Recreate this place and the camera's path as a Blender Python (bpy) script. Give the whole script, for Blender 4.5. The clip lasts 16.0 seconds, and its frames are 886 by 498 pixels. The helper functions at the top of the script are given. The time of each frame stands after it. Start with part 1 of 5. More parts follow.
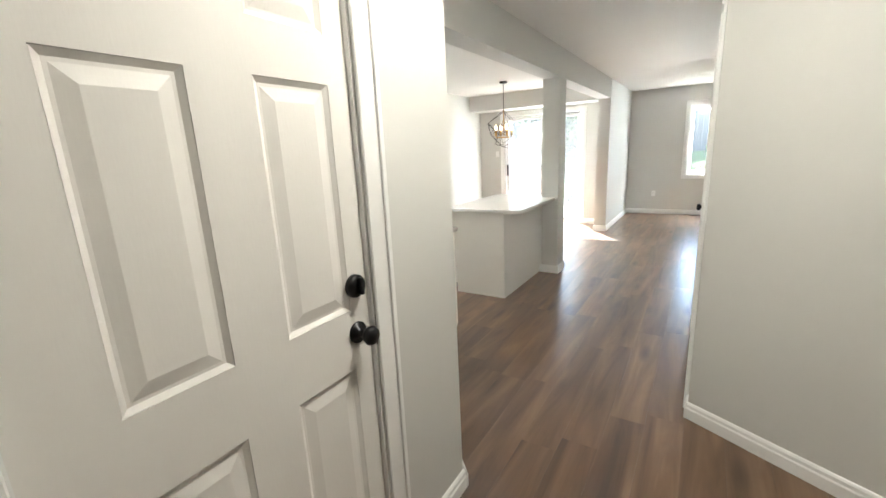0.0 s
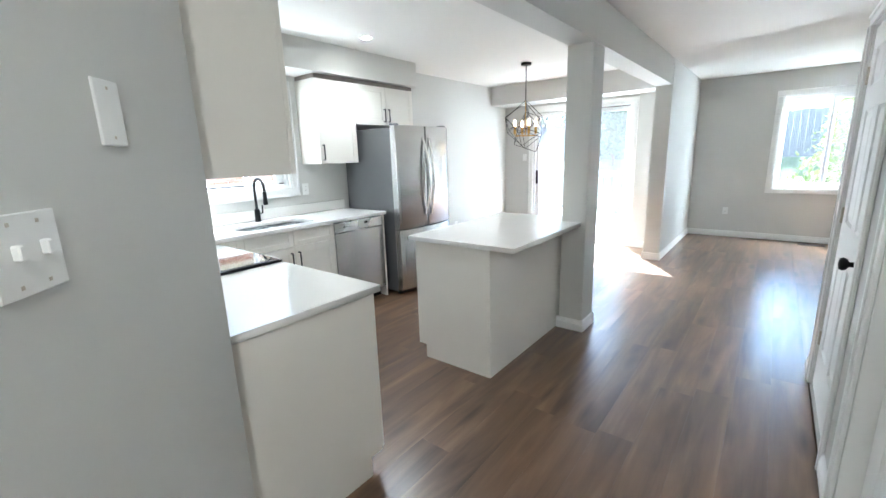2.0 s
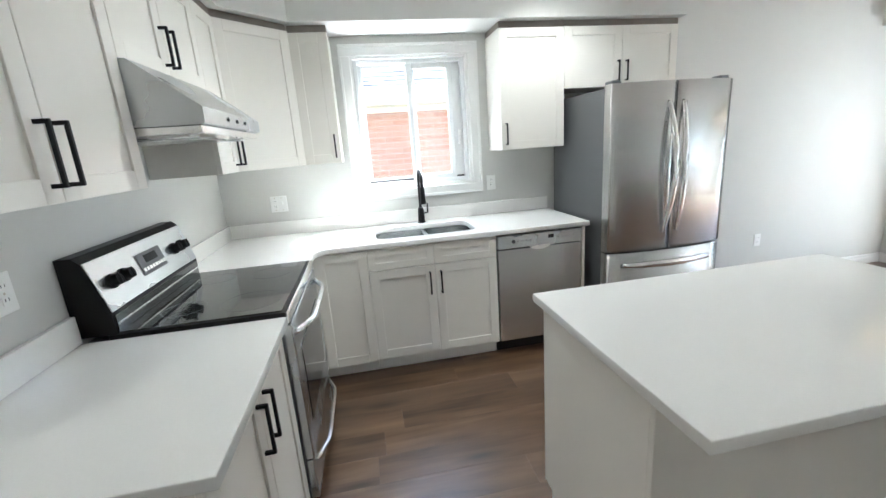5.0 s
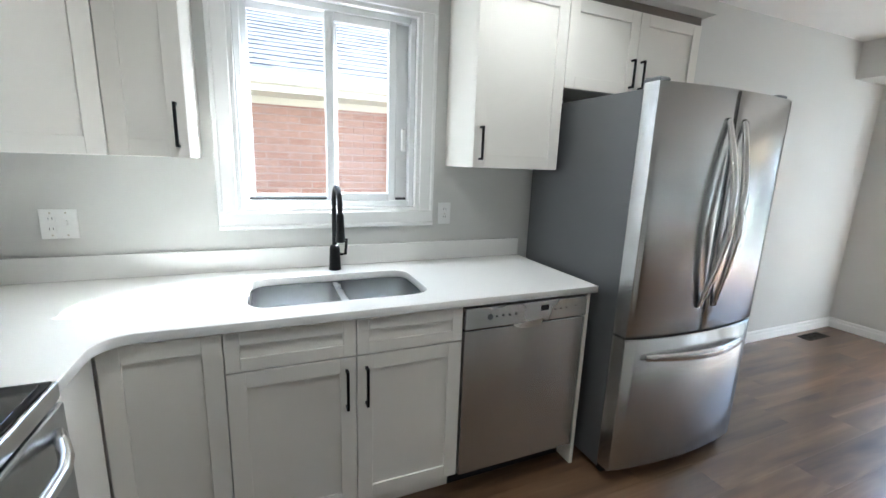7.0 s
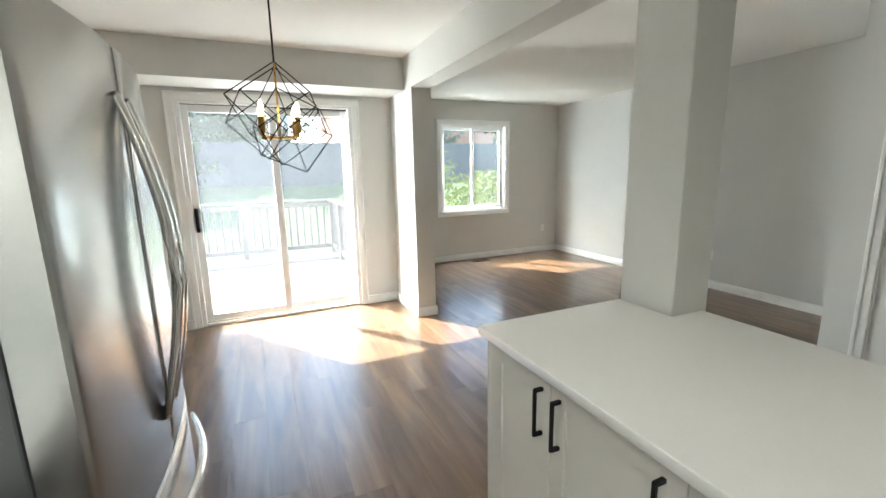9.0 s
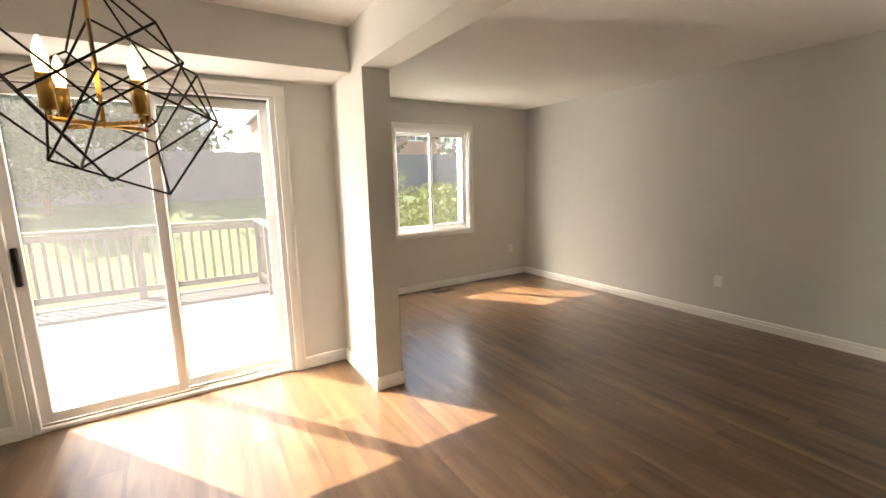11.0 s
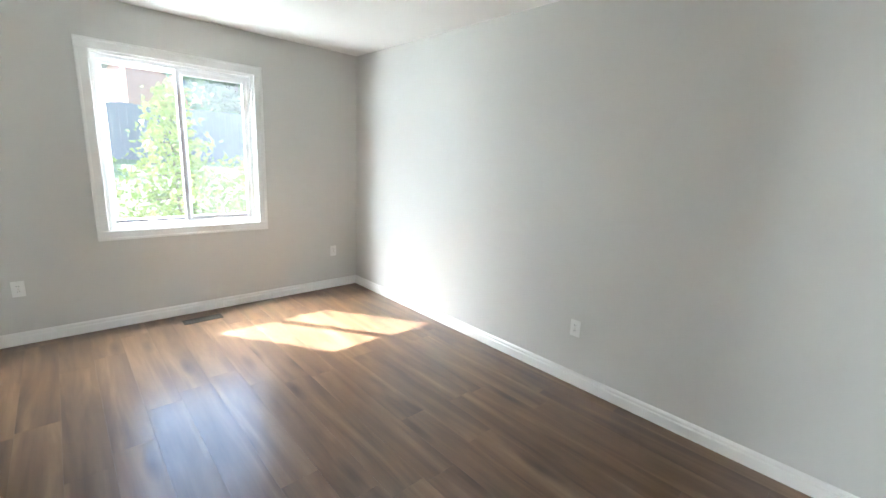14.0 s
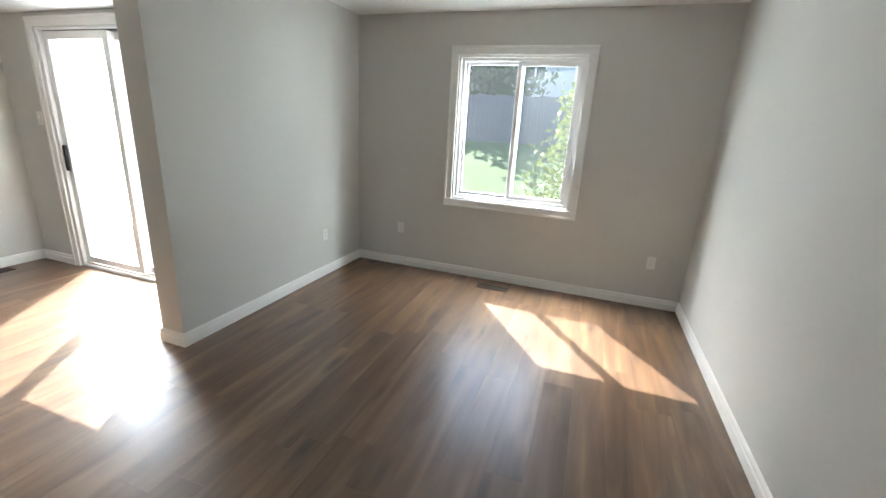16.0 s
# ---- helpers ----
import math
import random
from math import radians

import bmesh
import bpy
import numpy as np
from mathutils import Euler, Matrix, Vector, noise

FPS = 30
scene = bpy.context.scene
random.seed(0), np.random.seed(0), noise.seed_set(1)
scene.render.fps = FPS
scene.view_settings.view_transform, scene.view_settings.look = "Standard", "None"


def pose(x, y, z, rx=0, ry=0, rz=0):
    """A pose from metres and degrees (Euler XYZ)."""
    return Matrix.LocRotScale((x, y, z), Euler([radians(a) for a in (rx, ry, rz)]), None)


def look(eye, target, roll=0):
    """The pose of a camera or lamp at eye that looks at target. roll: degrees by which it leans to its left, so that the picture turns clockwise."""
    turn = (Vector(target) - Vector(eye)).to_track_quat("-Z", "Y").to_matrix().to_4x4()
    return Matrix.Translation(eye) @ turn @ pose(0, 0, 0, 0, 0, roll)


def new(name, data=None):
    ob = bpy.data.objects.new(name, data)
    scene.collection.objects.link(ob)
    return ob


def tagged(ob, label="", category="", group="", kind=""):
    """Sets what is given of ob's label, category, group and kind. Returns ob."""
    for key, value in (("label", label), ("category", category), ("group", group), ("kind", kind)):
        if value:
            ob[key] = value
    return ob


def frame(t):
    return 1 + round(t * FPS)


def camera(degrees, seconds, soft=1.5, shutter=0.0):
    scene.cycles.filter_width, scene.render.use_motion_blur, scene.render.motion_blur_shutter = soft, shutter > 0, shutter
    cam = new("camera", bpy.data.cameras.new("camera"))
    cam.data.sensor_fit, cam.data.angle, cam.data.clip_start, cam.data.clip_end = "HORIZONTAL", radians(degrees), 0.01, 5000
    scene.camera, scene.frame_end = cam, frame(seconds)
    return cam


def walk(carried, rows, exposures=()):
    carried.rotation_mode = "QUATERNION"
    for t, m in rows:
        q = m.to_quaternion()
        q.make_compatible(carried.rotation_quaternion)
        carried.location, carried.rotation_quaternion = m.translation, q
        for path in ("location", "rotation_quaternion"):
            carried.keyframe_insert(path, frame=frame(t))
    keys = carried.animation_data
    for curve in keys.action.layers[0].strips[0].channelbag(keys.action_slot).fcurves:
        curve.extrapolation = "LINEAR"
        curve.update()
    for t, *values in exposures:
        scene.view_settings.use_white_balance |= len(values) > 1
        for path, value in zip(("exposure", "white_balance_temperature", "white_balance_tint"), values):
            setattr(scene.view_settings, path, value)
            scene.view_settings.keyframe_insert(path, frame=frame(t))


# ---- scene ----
cam = camera(93.8, 16.0)
PATH = [
    (0, (0.268, -0.533, 1.491), (-0.771, 1.115, 1.033), -2.7),
    (0.5, (0.147, -0.237, 1.516), (-0.417, 1.62, 1.035), -4.2),
    (1, (0.108, 0.193, 1.49), (-0.534, 2.028, 1.022), -3.5),
    (1.5, (0.02, 0.643, 1.443), (-0.79, 2.397, 0.926), -0.9),
    (2, (-0.019, 1.045, 1.46), (-1.236, 2.57, 1.019), -1.8),
    (2.5, (-0.134, 1.402, 1.477), (-1.727, 2.501, 0.972), -0.8),
    (3, (-0.32, 1.747, 1.476), (-1.933, 2.823, 0.987), -0.1),
    (3.5, (-0.386, 2.068, 1.491), (-2.211, 2.747, 1.036), -1.0),
    (6, (-1.048, 2.653, 1.455), (-2.962, 2.965, 0.965), -4.3),
    (6.5, (-1.393, 2.668, 1.422), (-3.199, 3.423, 1.011), -0.8),
    (7, (-1.783, 2.69, 1.426), (-3.583, 3.462, 1.021), 2.1),
    (7.5, (-2.166, 2.719, 1.43), (-3.643, 4.014, 1.052), -0.6),
    (8, (-2.436, 2.94, 1.426), (-3.157, 4.764, 1.037), -1.3),
    (8.5, (-2.58, 3.102, 1.454), (-2.518, 5.068, 1.094), -1.1),
    (9, (-2.686, 3.242, 1.458), (-1.898, 5.043, 1.087), -1.2),
    (9.2, (-2.675, 3.317, 1.461), (-1.664, 5.004, 1.095), -1.8),
    (11.3, (-2.238, 4.599, 1.492), (-1.185, 6.271, 1.178), -1.1),
    (11.5, (-2.135, 4.733, 1.493), (-0.998, 6.35, 1.194), -1.5),
    (12, (-1.88, 4.915, 1.428), (-0.187, 5.923, 1.079), -2.1),
    (12.5, (-1.493, 4.99, 1.414), (0.37, 5.624, 1.061), -2.0),
    (13, (-1.121, 5.116, 1.42), (0.755, 5.703, 1.05), -0.6),
    (13.5, (-0.733, 5.163, 1.44), (1.01, 6.078, 1.09), 0.5),
    (14, (-0.305, 5.107, 1.493), (1.031, 6.534, 1.069), 2.8),
    (14.5, (0.123, 5.111, 1.522), (1.12, 6.777, 1.043), 3.4),
    (15, (0.575, 5.121, 1.537), (0.917, 7.05, 1.134), 1.2),
    (15.5, (0.947, 5.137, 1.525), (0.68, 7.035, 0.953), 1.1),
    (16, (1.278, 5.253, 1.523), (0.659, 7.066, 0.95), 3.3),
]
EXPOSURES = [(0, 3.75, 6300, 6), (0.5, 3.65, 6250, 6), (1, 3.6, 6000, 6), (1.5, 3.75, 5700, 4), (2, 3.65, 5550, 4), (2.5, 3.65, 5600, 4), (3, 3.4, 5700, 5), (3.5, 3.4, 5800, 5), (6, 3.1, 5650, 4),
             (6.5, 2.85, 5650, 4), (7, 2.8, 5700, 5), (7.5, 2.65, 6100, 5), (8, 2.6, 6850, 7), (8.5, 2.8, 6400, 4), (9.2, 2.85, 6250, 2), (11.3, 2.4, 8500, 15), (11.5, 2.4, 8500, 15),
             (12, 3.0, 7600, 10), (12.5, 3.25, 6050, 5), (14, 3.4, 5950, 5), (15, 3.25, 6050, 5), (16, 2.6, 6250, 6)]
walk(cam, [(t, look(eye, target, roll)) for t, eye, target, roll in PATH], EXPOSURES)

# ---- light ----
world = bpy.data.worlds.new("sky_world")
scene.world = world
world.use_nodes = True
wn = world.node_tree.nodes
sky = wn.new("ShaderNodeTexSky")
sky.sky_type, sky.sun_disc = "NISHITA", False
sky.sun_elevation, sky.sun_rotation = radians(47.5), radians(-34.8)
wn["Background"].inputs["Strength"].default_value = 0.11
world.node_tree.links.new(sky.outputs["Color"], wn["Background"].inputs["Color"])
sun = new("sun", bpy.data.lights.new("sun", "SUN"))
sun.data.energy, sun.data.angle, sun.data.color = 4.3, radians(0.53), (1.0, 0.97, 0.94)
sun.matrix_basis = look((-8, 16, 16), (-8 + 0.571, 16 - 0.821, 16 - 1.09))


def fill_lamp(name, at, aim, w, h, watts, color=(0.90, 0.96, 1.0)):
    """An added area lamp hidden outside an opening, in place of sky or ground light."""
    la = new(name, bpy.data.lights.new(name, "AREA"))
    la.data.shape, la.data.size, la.data.size_y, la.data.energy, la.data.color = "RECTANGLE", w, h, watts, color
    la.matrix_basis = look(at, aim)
    return la


# added fills above, below and beside the openings, out of the camera's view
fill_lamp("sky_fill_living", (0.54, 9.62, 2.50), (0.54, 7.6, 0.3), 1.2, 0.22, 20)
fill_lamp("ground_fill_living", (0.54, 9.75, 0.45), (0.54, 7.6, 2.0), 1.2, 0.4, 2.0, (1.0, 1.0, 0.97))
# side fills are there only to brighten the room walls
fill_lamp("side_fill_living", (-0.50, 9.80, 1.5), (2.2, 5.2, 1.2), 0.5, 1.3, 9.5)
fill_lamp("side_fill_living", (1.58, 9.80, 1.5), (-1.1, 6.4, 1.2), 0.5, 1.3, 6)
fill_lamp("side_fill_patio", (-4.05, 8.28, 1.1), (2.2, 4.6, 1.3), 0.8, 1.9, 31, (0.97, 0.98, 1.0))
fill_lamp("sky_fill_kitchen", (-4.20, 2.995, 2.48), (-2.4, 2.995, 0.4), 0.9, 0.22, 2.5)
fill_lamp("ground_fill_kitchen", (-4.3, 2.995, 0.75), (-2.4, 2.995, 2.2), 0.9, 0.35, 4, (1.0, 0.97, 0.95))


# ---- materials ----
def material(name, color, rough=0.6, metal=0.0, vary=0.06, scale=6.0, bump=0.05, bump_scale=120.0, coat=0.0, stretch=(1, 1, 1), spec=0.5):
    """A surface with broad and fine variation in colour and gloss, and fine relief, at real size."""
    m = bpy.data.materials.new(name)
    m.use_nodes = True
    nt = m.node_tree
    n, l = nt.nodes, nt.links
    b = n["Principled BSDF"]
    b.inputs["Roughness"].default_value, b.inputs["Metallic"].default_value = rough, metal
    b.inputs["Coat Weight"].default_value = coat
    b.inputs["Specular IOR Level"].default_value = spec
    geo = n.new("ShaderNodeNewGeometry")
    mapping = n.new("ShaderNodeMapping")
    mapping.inputs["Scale"].default_value = stretch
    l.new(geo.outputs["Position"], mapping.inputs["Vector"])
    broad, fine = n.new("ShaderNodeTexNoise"), n.new("ShaderNodeTexNoise")
    broad.inputs["Scale"].default_value, broad.inputs["Detail"].default_value = scale, 4
    fine.inputs["Scale"].default_value, fine.inputs["Detail"].default_value = bump_scale, 3
    l.new(mapping.outputs["Vector"], broad.inputs["Vector"])
    l.new(mapping.outputs["Vector"], fine.inputs["Vector"])
    mix = n.new("ShaderNodeMix")
    mix.data_type = "RGBA"
    mix.inputs["A"].default_value = (*[c * (1 - vary) for c in color], 1)
    mix.inputs["B"].default_value = (*[min(1, c * (1 + vary)) for c in color], 1)
    l.new(broad.outputs["Fac"], mix.inputs["Factor"])
    l.new(mix.outputs["Result"], b.inputs["Base Color"])
    gloss = n.new("ShaderNodeMapRange")
    gloss.inputs["To Min"].default_value, gloss.inputs["To Max"].default_value = max(0.02, rough * 0.88), min(1, rough * 1.12)
    l.new(broad.outputs["Fac"], gloss.inputs["Value"])
    l.new(gloss.outputs["Result"], b.inputs["Roughness"])
    if bump:
        relief = n.new("ShaderNodeBump")
        relief.inputs["Strength"].default_value, relief.inputs["Distance"].default_value = bump, 0.002
        l.new(fine.outputs["Fac"], relief.inputs["Height"])
        l.new(relief.outputs["Normal"], b.inputs["Normal"])
    return m


def plank_material(name, dark, mid, light, rough):
    """Wood-look vinyl planks: long grain, cathedral streaks, knots, and a tone of its own for each plank."""
    m = bpy.data.materials.new(name)
    m.use_nodes = True
    n, l = m.node_tree.nodes, m.node_tree.links
    b = n["Principled BSDF"]
    b.inputs["Specular IOR Level"].default_value = 0.5
    b.inputs["Coat Weight"].default_value, b.inputs["Coat Roughness"].default_value = 0.8, 0.24
    info, geo = n.new("ShaderNodeObjectInfo"), n.new("ShaderNodeNewGeometry")
    shift = n.new("ShaderNodeVectorMath")
    shift.operation = "MULTIPLY_ADD"
    shift.inputs[1].default_value = (37.0, 91.0, 11.0)
    l.new(info.outputs["Random"], shift.inputs[0])
    l.new(geo.outputs["Position"], shift.inputs[2])
    maps = []
    for sx, sy in ((9.0, 0.9), (55.0, 2.0), (3.0, 1.2)):
        mp = n.new("ShaderNodeMapping")
        mp.inputs["Scale"].default_value = (sx, sy, 1)
        l.new(shift.outputs["Vector"], mp.inputs["Vector"])
        tx = n.new("ShaderNodeTexNoise")
        tx.inputs["Scale"].default_value, tx.inputs["Detail"].default_value, tx.inputs["Distortion"].default_value = 1.0, 5, 0.7
        l.new(mp.outputs["Vector"], tx.inputs["Vector"])
        maps.append(tx)
    add = n.new("ShaderNodeMath")
    add.operation = "MULTIPLY_ADD"
    add.inputs[1].default_value = 0.13
    l.new(maps[1].outputs["Fac"], add.inputs[0])
    l.new(maps[0].outputs["Fac"], add.inputs[2])
    tone = n.new("ShaderNodeMath")
    tone.operation = "MULTIPLY_ADD"
    tone.inputs[1].default_value = 0.13
    l.new(info.outputs["Random"], tone.inputs[0])
    l.new(add.outputs["Value"], tone.inputs[2])
    ramp = n.new("ShaderNodeValToRGB")
    e = ramp.color_ramp.elements
    e[0].position, e[0].color = 0.38, (*dark, 1)
    e[1].position, e[1].color = 0.93, (*light, 1)
    x = e.new(0.67)
    x.color = (*mid, 1)
    l.new(tone.outputs["Value"], ramp.inputs["Fac"])
    knots = n.new("ShaderNodeTexVoronoi")
    knots.inputs["Scale"].default_value = 1.0
    mp = n.new("ShaderNodeMapping")
    mp.inputs["Scale"].default_value = (5.5, 1.4, 1)
    l.new(shift.outputs["Vector"], mp.inputs["Vector"])
    l.new(mp.outputs["Vector"], knots.inputs["Vector"])
    spot = n.new("ShaderNodeMapRange")
    spot.inputs["From Min"].default_value, spot.inputs["From Max"].default_value = 0.03, 0.24
    spot.inputs["To Min"].default_value, spot.inputs["To Max"].default_value = 0.32, 1.0
    l.new(knots.outputs["Distance"], spot.inputs["Value"])
    knot = n.new("ShaderNodeMix")
    knot.data_type, knot.blend_type = "RGBA", "MULTIPLY"
    knot.inputs["Factor"].default_value = 1.0
    l.new(ramp.outputs["Color"], knot.inputs["A"])
    l.new(spot.outputs["Result"], knot.inputs["B"])
    l.new(knot.outputs["Result"], b.inputs["Base Color"])
    gl = n.new("ShaderNodeMapRange")
    gl.inputs["To Min"].default_value, gl.inputs["To Max"].default_value = rough * 0.85, rough * 1.2
    l.new(maps[2].outputs["Fac"], gl.inputs["Value"])
    l.new(gl.outputs["Result"], b.inputs["Roughness"])
    bp = n.new("ShaderNodeBump")
    bp.inputs["Strength"].default_value, bp.inputs["Distance"].default_value = 0.12, 0.001
    l.new(maps[1].outputs["Fac"], bp.inputs["Height"])
    l.new(bp.outputs["Normal"], b.inputs["Normal"])
    return m


def random_tone(name, a, c, rough, per_object=True, bump=0.3, bump_scale=60.0):
    """Pieces that each take a tone of their own between two colours, over a fine grain."""
    m = material(name, a, rough, vary=0.2, scale=25, bump=bump, bump_scale=bump_scale)
    n, l = m.node_tree.nodes, m.node_tree.links
    if per_object:
        out = n.new("ShaderNodeObjectInfo").outputs["Random"]
    else:
        out = n.new("ShaderNodeNewGeometry").outputs["Random Per Island"]
    tone = n.new("ShaderNodeMix")
    tone.data_type = "RGBA"
    tone.inputs["A"].default_value, tone.inputs["B"].default_value = (*a, 1), (*c, 1)
    l.new(out, tone.inputs["Factor"])
    old = n["Mix"]
    both = n.new("ShaderNodeMix")
    both.data_type, both.blend_type = "RGBA", "MULTIPLY"
    both.inputs["Factor"].default_value = 0.5
    l.new(tone.outputs["Result"], both.inputs["A"])
    broad = [x for x in n if x.bl_idname == "ShaderNodeTexNoise"][0]
    l.new(broad.outputs["Fac"], both.inputs["B"])
    l.new(both.outputs["Result"], n["Principled BSDF"].inputs["Base Color"])
    return m


def glow(name, color, strength):
    m = bpy.data.materials.new(name)
    m.use_nodes = True
    b = m.node_tree.nodes["Principled BSDF"]
    b.inputs["Emission Color"].default_value, b.inputs["Emission Strength"].default_value = (*color, 1), strength
    return m


def clear(name, tint=(1, 1, 1), rough=0.0, dusty=0.05):
    """Window glass with a thin film of dust that catches the sun."""
    m = bpy.data.materials.new(name)
    m.use_nodes = True
    b = m.node_tree.nodes["Principled BSDF"]
    b.inputs["Base Color"].default_value = (*tint, 1)
    b.inputs["Transmission Weight"].default_value, b.inputs["Roughness"].default_value, b.inputs["IOR"].default_value = 1.0, rough, 1.3
    nt = m.node_tree
    dust, mix, film = nt.nodes.new("ShaderNodeBsdfTranslucent"), nt.nodes.new("ShaderNodeMixShader"), nt.nodes.new("ShaderNodeTexNoise")
    dust.inputs["Color"].default_value = (0.9, 0.92, 0.95, 1)
    film.inputs["Scale"].default_value, film.inputs["Detail"].default_value = 1.3, 4
    geo, amount = nt.nodes.new("ShaderNodeNewGeometry"), nt.nodes.new("ShaderNodeMapRange")
    nt.links.new(geo.outputs["Position"], film.inputs["Vector"])
    amount.inputs["To Min"].default_value, amount.inputs["To Max"].default_value = dusty * 0.6, dusty * 1.4
    nt.links.new(film.outputs["Fac"], amount.inputs["Value"])
    nt.links.new(amount.outputs["Result"], mix.inputs["Fac"])
    nt.links.new(b.outputs["BSDF"], mix.inputs[1])
    nt.links.new(dust.outputs["BSDF"], mix.inputs[2])
    nt.links.new(mix.outputs["Shader"], nt.nodes["Material Output"].inputs["Surface"])
    return m


M_WALL = material("wall_paint", (0.62, 0.615, 0.585), 0.62, vary=0.025, scale=1.6, bump=0.10, bump_scale=420)
M_CEIL = material("ceiling_paint", (0.82, 0.81, 0.78), 0.85, vary=0.02, scale=2.0, bump=0.25, bump_scale=260)
M_TRIM = material("trim_paint", (0.83, 0.83, 0.81), 0.35, vary=0.02, scale=3, bump=0.04, bump_scale=200)
M_DOOR = material("door_paint", (0.78, 0.76, 0.72), 0.38, vary=0.025, scale=3, bump=0.08, bump_scale=160, stretch=(1, 1, 0.2))
M_CAB = material("cabinet_lacquer", (0.80, 0.77, 0.71), 0.33, vary=0.02, scale=2.5, bump=0.02, bump_scale=160)
# dark brown that paints the shadow gap above the wall cabinets
M_GAP_SHADE = material("cabinet_gap_shade", (0.20, 0.17, 0.145), 0.6)
M_QUARTZ = material("quartz", (0.84, 0.83, 0.80), 0.14, vary=0.03, scale=220, bump=0.0, coat=0.2)
M_BLACK = material("matt_black_metal", (0.012, 0.012, 0.013), 0.36, 0.6, vary=0.15, scale=40, bump=0.03)
M_STEEL = material("brushed_steel", (0.54, 0.545, 0.54), 0.25, 1.0, vary=0.02, scale=5, bump=0.0, stretch=(4, 4, 0.5))
brushed = M_STEEL.node_tree.nodes["Principled BSDF"]
brushed.inputs["Anisotropic"].default_value, brushed.inputs["Anisotropic Rotation"].default_value = 0.75, 0.25
M_STEEL_H = material("brushed_steel_level", (0.56, 0.58, 0.59), 0.27, 1.0, vary=0.02, scale=3, bump=0.0)
M_SINK = material("sink_steel", (0.64, 0.65, 0.65), 0.26, 1.0, vary=0.04, scale=5, bump=0.0)
M_CHROME = material("polished_steel", (0.80, 0.80, 0.79), 0.16, 1.0, vary=0.04, scale=12, bump=0.0)
M_GREYBODY = material("appliance_grey_paint", (0.135, 0.14, 0.145), 0.42, 0.35, vary=0.06, scale=5, bump=0.06, bump_scale=500)
M_PLASTIC_BLACK = material("black_plastic", (0.010, 0.010, 0.011), 0.42, vary=0.15, scale=20, bump=0.02, spec=0.2)
M_GLASSTOP = material("ceramic_glass", (0.005, 0.006, 0.007), 0.05, vary=0.1, scale=8, bump=0.0, coat=0.6)
M_OVENGLASS = material("oven_glass", (0.006, 0.008, 0.012), 0.06, vary=0.1, scale=8, bump=0.0, coat=0.5)
M_WHITE = material("white_plastic", (0.82, 0.82, 0.80), 0.35, vary=0.015, scale=20, bump=0.0)
M_SLOT = material("slot_dark", (0.05, 0.05, 0.05), 0.6)
M_VINYL = material("window_vinyl", (0.82, 0.83, 0.83), 0.34, vary=0.015, scale=8, bump=0.02)
M_BRASS = material("brushed_brass", (0.62, 0.38, 0.12), 0.28, 1.0, vary=0.08, scale=30, bump=0.03)
M_HINGE = material("nickel", (0.55, 0.50, 0.42), 0.3, 1.0, vary=0.08, scale=60, bump=0.02)
M_GLASS = clear("window_glass", dusty=0.007)
M_GLASS_SINK = clear("clean_window_glass", dusty=0.008)
# heavier film that puts pale haze into the second sash; there is no screen
M_GLASS_HAZY = clear("hazy_window_glass", dusty=0.013)
M_GLASS_PATIO = clear("patio_glass", dusty=0.027)
M_BULB = glow("bulb_glow", (1.0, 0.72, 0.38), 1.5)
M_POT = glow("downlight_glow", (1.0, 0.93, 0.82), 14.0)
M_SUB = material("subfloor", (0.09, 0.06, 0.04), 0.8, vary=0.2, scale=4)
M_PLANK = plank_material("vinyl_plank", (0.052, 0.027, 0.014), (0.142, 0.078, 0.040), (0.245, 0.149, 0.084), 0.36)
M_STAIR = material("stair_wood", (0.115, 0.040, 0.018), 0.32, vary=0.35, scale=2.0, bump=0.08, bump_scale=30, stretch=(1, 14, 14), coat=0.2)
M_RAIL = material("oak_rail", (0.42, 0.22, 0.075), 0.35, vary=0.2, scale=6, stretch=(12, 1, 12), bump=0.05)
M_VENT = material("vent_bronze", (0.022, 0.018, 0.014), 0.6, 0.0, vary=0.1, scale=20, spec=0.25)
M_BRICK = random_tone("red_brick", (0.44, 0.20, 0.125), (0.54, 0.29, 0.20), 0.85)
M_BRICK_FAR = random_tone("red_brick_joined", (0.44, 0.20, 0.125), (0.54, 0.29, 0.20), 0.85, per_object=False)
M_MORTAR = material("mortar", (0.42, 0.31, 0.25), 0.9, vary=0.1, scale=20, bump=0.4, bump_scale=150)
M_SHINGLE = random_tone("asphalt_shingle", (0.11, 0.115, 0.125), (0.19, 0.195, 0.205), 0.9, per_object=False, bump=0.5, bump_scale=200)
M_FASCIA = material("cream_aluminium", (0.66, 0.60, 0.48), 0.45, vary=0.03, scale=4)
M_DECK = random_tone("weathered_deck", (0.10, 0.097, 0.092), (0.15, 0.145, 0.137), 0.75, bump=0.25, bump_scale=90)
M_RAILWOOD = material("weathered_rail", (0.13, 0.12, 0.11), 0.8, vary=0.2, scale=8, stretch=(1, 1, 0.2), bump=0.2, bump_scale=80)
M_FENCE = material("fence_wood", (0.105, 0.11, 0.118), 0.85, vary=0.2, scale=3, stretch=(4, 4, 0.4), bump=0.2, bump_scale=60)
M_LAWN = material("lawn", (0.055, 0.092, 0.024), 0.95, vary=0.45, scale=1.4, bump=0.8, bump_scale=90)
M_LEAF = random_tone("leaf_light", (0.17, 0.25, 0.045), (0.33, 0.36, 0.09), 0.6, per_object=False, bump=0.0)
M_LEAF_DARK = random_tone("leaf_dark", (0.035, 0.075, 0.028), (0.09, 0.14, 0.045), 0.65, per_object=False, bump=0.0)
